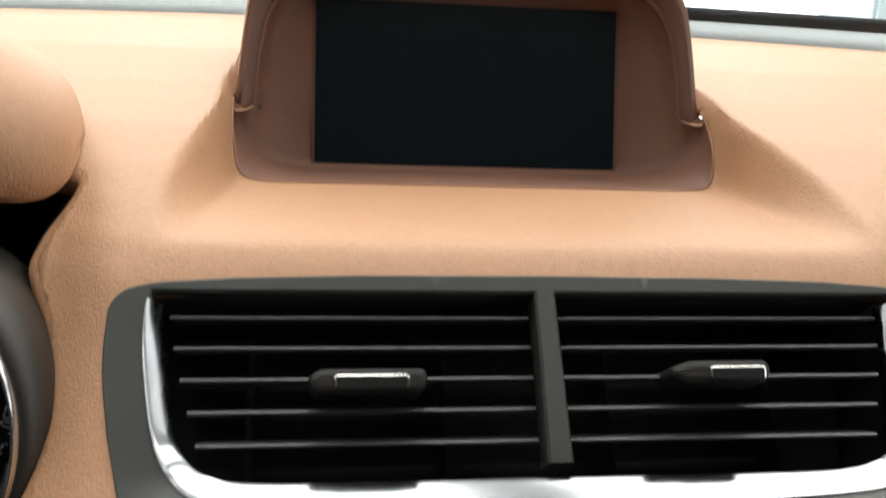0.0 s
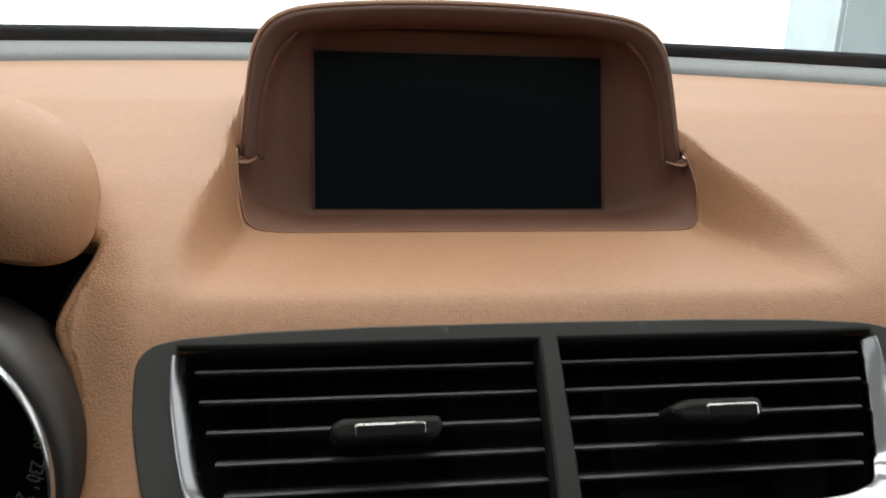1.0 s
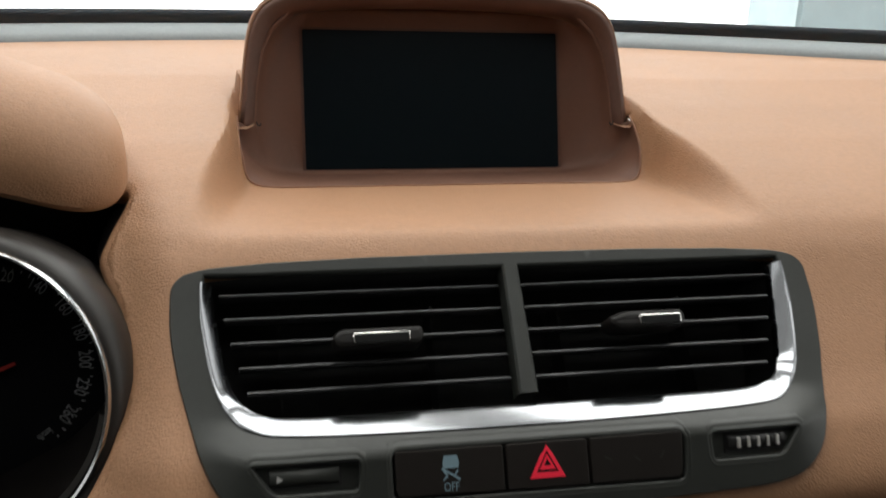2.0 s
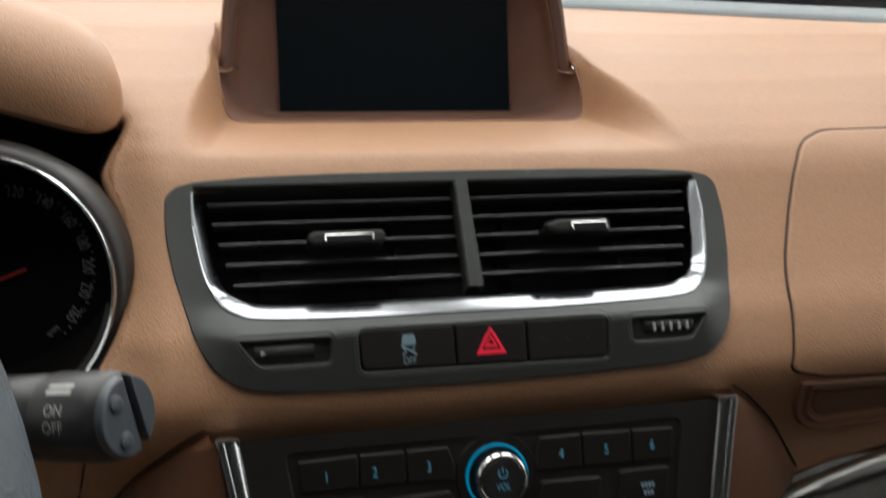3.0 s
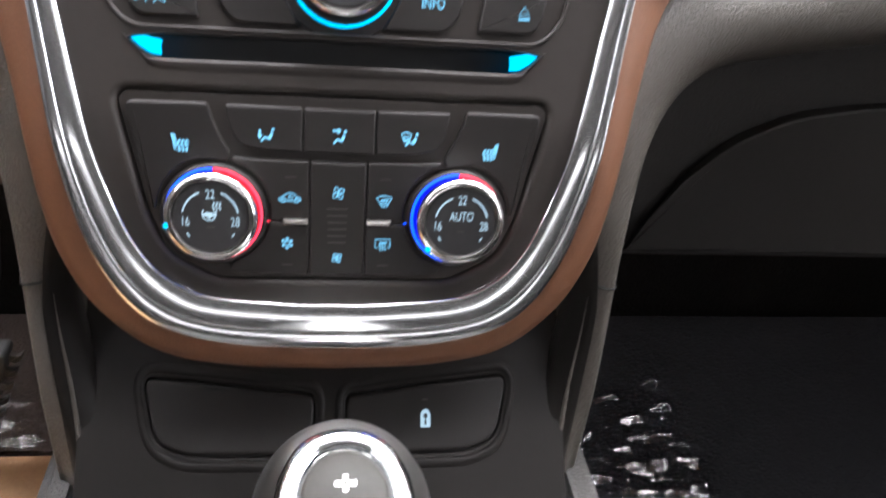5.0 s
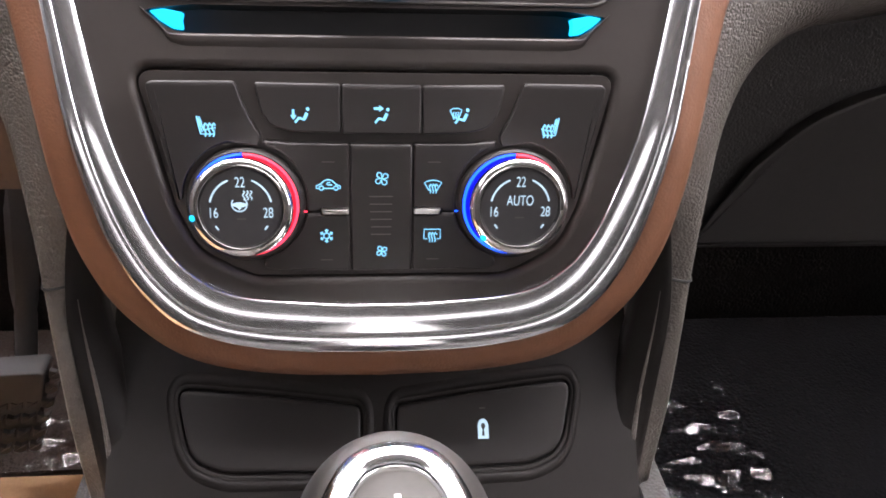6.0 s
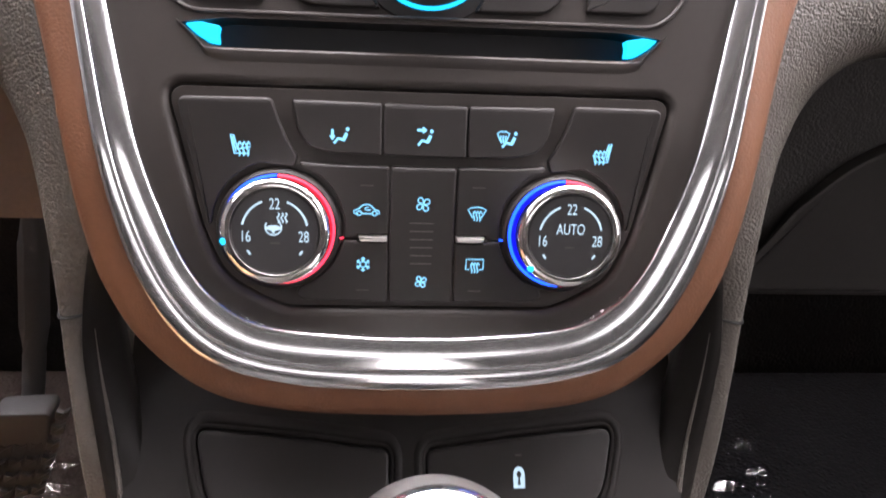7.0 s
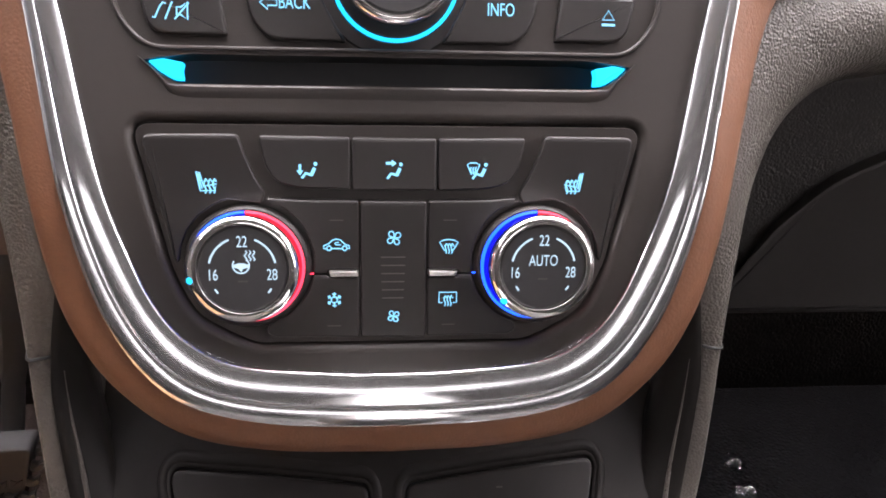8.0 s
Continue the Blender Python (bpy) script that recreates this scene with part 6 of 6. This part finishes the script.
ticks = [[((40.6 if k % 2 else 39.8) * math.cos(radians(a)), (40.6 if k % 2 else 39.8) * math.sin(radians(a))), (41.8 * math.cos(radians(a)), 41.8 * math.sin(radians(a)))] for k, a in enumerate(np.linspace(106, -50, 32))]
part("ticks", ribbons(ticks, 0.45, gp, 0.2), GAUGE_INK, dial)
# Reflection on the dial's throat, built as a silver strip
cres = [[GR @ Vector((r * math.cos(radians(a)), r * math.sin(radians(a)), h)) for a in np.linspace(-100, -8, 30)] for r, h in ((0.0530, -0.0085), (0.0541, -0.0060), (0.0554, -0.0036))]
part("crescent", loft(cres), SATIN, dial, "silver strip modelled as the bright reflection inside the dial ring")
part("needle", ribbons([[(11, 0.5), (-34, -17)]], 1.6, gp, 3.0), NEEDLE, dial, "red needle")

# ---- stalk and steering wheel ----
stalk = thing("wiper_stalk", (-0.289, 0.185, 0.585), "dark grey stalk with a ribbed end cap beside the wheel", "stalk")
ax = Vector((0.85, -0.47, 0.20)).normalized()
tip = Vector((-0.1365, 0.0985, 0.6215))
su_ = ax.cross(Vector((0, 0, 1))).normalized()
sv_ = su_.cross(ax).normalized()
SF = Matrix(((su_.x, sv_.x, ax.x, tip.x), (su_.y, sv_.y, ax.y, tip.y), (su_.z, sv_.z, ax.z, tip.z), (0, 0, 0, 1))) @ Matrix.Diagonal((0.9, 0.9, 1, 1))
part("stem", disc_stack(SF, [(0.0085, -0.17), (0.0095, -0.08), (0.0112, -0.048), (0.0128, -0.041), (0.0131, -0.0385), (0.0131, -0.0235), (0.0124, -0.0225)], 40), STALK, stalk)
grip_ = part("turn_ring", disc_stack(SF, [(0.0126, -0.0228), (0.0136, -0.0220), (0.0138, -0.0205), (0.0138, -0.0050), (0.0132, -0.0020), (0.0122, -0.0010)], 40), STALK, stalk)
capm = lambda x, z, h=0.0: SF @ Vector((x / 1000, z / 1000, h / 1000))
cap_r = [(12.2 * math.cos(radians(a)), 12.2 * math.sin(radians(a))) for a in range(-98, 99, 7)]
cap_l = [(12.2 * math.cos(radians(a)), 12.2 * math.sin(radians(a))) for a in range(112, 249, 7)]
endc = part("end_cap", plate(cap_r, capm, -1, 1.6, 0.8), STALK_CAP, stalk, "blue-grey half of the end cap")
part("end_cap", plate(cap_l, capm, -1, 1.6, 0.8), STALK_CAP, stalk)
for z in (-6, 6):
    part("dimple", disc_stack(SF @ Matrix.Translation((0.0045, z / 1000, 0.0016)), [(0.0028, -0.0002), (0.0026, 0.0006), (0.0016, 0.0010)], 16), STALK_CAP, endc)
face_dir = Vector((0.031, -0.21, 0.125))
face_ang = math.atan2(face_dir.dot(sv_), face_dir.dot(su_))


def on_stalk(x, z, h=0.0, r=13.9):
    t = face_ang - z / r * (1 if sv_.z > 0 else -1)
    t = face_ang + z / r if (su_ * math.cos(face_ang + 0.2) + sv_ * math.sin(face_ang + 0.2)).z > (su_ * math.cos(face_ang) + sv_ * math.sin(face_ang)).z else face_ang - z / r
    return tip + ax * (x / 1000) + (su_ * math.cos(t) + sv_ * math.sin(t)) * ((r * 0.9 + h) / 1000)


part("lettering", writing("ON", -13, 1.0, 3.4, on_stalk, 0.1), GREY_INK, grip_)
part("lettering", writing("OFF", -13, -4.0, 3.4, on_stalk, 0.1), GREY_INK, grip_)
part("text_bar", shape([[(-17, 6.0), (-9, 6.0), (-9, 7.6), (-17, 7.6)], [(-17, 8.2), (-9, 8.2), (-9, 9.8), (-17, 9.8)]], on_stalk, 0.1), GREY_INK, grip_)
part("text_bar", shape([[(-36, -4.0), (-30, -4.0), (-30, -1.0), (-36, -1.0)]], lambda x, z, h=0.0: on_stalk(x, z, h, 13.2), 0.1), GREY_INK, grip_)

wheel = thing("steering_wheel", (-0.337, 0.045, 0.60), "blue-grey leather steering wheel, seen from beside it", "steering wheel")
wn = Vector((0, -0.90, 0.43)).normalized()
wu = wn.cross(Vector((1, 0, 0)))
WC = Vector((-0.347, 0.045, 0.592))
rim_path = [WC + Vector((1, 0, 0)) * 0.185 * math.cos(t) + wu * 0.185 * math.sin(t) for t in np.linspace(0, 2 * math.pi, 97)]
rows = []
for i in range(96):
    t = 2 * math.pi * i / 96
    rad = Vector((1, 0, 0)) * math.cos(t) + wu * math.sin(t)
    rows.append([rim_path[i] + rad * 0.0150 * math.cos(a) + wn * 0.017 * math.sin(a) for a in np.linspace(0, 2 * math.pi, 17)[:-1]])
part("rim", loft(rows + rows[:1], True), WHEEL, wheel)
for ang in (0, 180, 270):
    d = Vector((1, 0, 0)) * math.cos(radians(ang)) + wu * math.sin(radians(ang))
    side = d.cross(wn)
    rows = [[WC + d * r - wn * 0.012 + side * w * math.cos(a) + wn * 0.008 * math.sin(a) for a in np.linspace(0, 2 * math.pi, 13)[:-1]] for r, w in ((0.05, 0.03), (0.11, 0.022), (0.18, 0.026))]
    part("spoke", loft(rows, True, True), WHEEL, wheel)
WF = Matrix(((1, wu.x, wn.x, WC.x), (0, wu.y, wn.y, WC.y), (0, wu.z, wn.z, WC.z), (0, 0, 0, 1)))
part("hub", disc_stack(WF, [(0.03, -0.11), (0.05, -0.05), (0.07, -0.035), (0.068, -0.012), (0.05, 0.0)], 40), STALK, wheel)

part("column", tube(curve_points([tuple(WC - wn * 0.09), tuple(WC - wn * 0.17), (-0.335, 0.30, 0.50)], 12), 0.034, 20), STALK, wheel)

# ---- footwells ----
mat = part("floor_mat", box(-0.62, -0.150, -0.35, 0.404, 0.0005, 0.030, 0.005), MAT_TAN)
tagged(mat, "woven tan floor mat before the pedals", "floor mat")
carp = part("carpet_rise", box(0.124, 0.70, -0.4, 0.60, 0.0005, 0.026, 0.004), CARPET)
tagged(carp, "black carpet in the passenger footwell", "carpet")
carp2 = part("carpet_rise", box(-0.70, -0.124, 0.405, 0.60, 0.0005, 0.026, 0.004), FOOTWELL)
tagged(carp2, "dark brown carpet behind the pedals", "carpet")


def film(x0, x1, y0, y1, z, seed, name):
    nx, ny = int((x1 - x0) / 0.0016), int((y1 - y0) / 0.0016)
    rows = []
    for j in range(ny + 1):
        row = []
        for i in range(nx + 1):
            x, y = x0 + (x1 - x0) * i / nx, y0 + (y1 - y0) * j / ny
            q = Vector((x * 90, y * 210, seed))
            w = noise.noise(q * 0.3) * 0.005 + (1 - abs(noise.noise(q))) * 0.0018 + (1 - abs(noise.noise(q * 2.3))) * 0.0008
            row.append(Vector((x, y, z + 0.006 + w)))
        rows.append(row)
    ob = part(name, loft(rows), FILM)
    return ob


f1 = film(0.150, 0.320, 0.330, 0.480, 0.030, 3.0, "plastic_sheet")
tagged(f1, "crumpled clear plastic sheet on the black carpet", "plastic sheet")
f2 = film(-0.34, -0.18, 0.395, 0.47, 0.032, 8.0, "plastic_sheet")
tagged(f2, "crumpled clear plastic sheet behind the tan mat", "plastic sheet")

pedal = thing("accelerator_pedal", (-0.255, 0.44, 0.03), "black rubber accelerator pedal with a ribbed pad", "pedal")
pp = lambda x, z, h=0.0: Vector((x / 1000, 0.398 + (z - 100) / 1000 * 0.35 - h / 1000, z / 1000))
part("pad", plate(fillet([(-288, 62), (-246, 66), (-229, 132), (-270, 130)], 6, 5), pp, -10, 0, 2.0), RUBBER, pedal)
for k in range(4):
    for j in range(6):
        x, z = -283 + 10.8 * k + 3.6 * (j + 0.5), 65.0 + 10.4 * j + 0.9 * k
        tread = [(x, z + 1.5), (x + 4.6, z), (x + 9.2, z + 2.5), (x + 11.0, z + 9.2), (x + 6.4, z + 6.8), (x + 1.8, z + 8.4)]
        part("tread_block", plate(fillet(tread, 0.6, 2), pp, -0.5, 2.4, 0.8), RUBBER, pedal)
arm = curve_points([(-0.252, 0.412, 0.10), (-0.25, 0.44, 0.16), (-0.245, 0.47, 0.26), (-0.24, 0.53, 0.36), (-0.24, 0.61, 0.40)], 20)
part("arm", tube(arm, 0.008, 10), RUBBER, pedal)
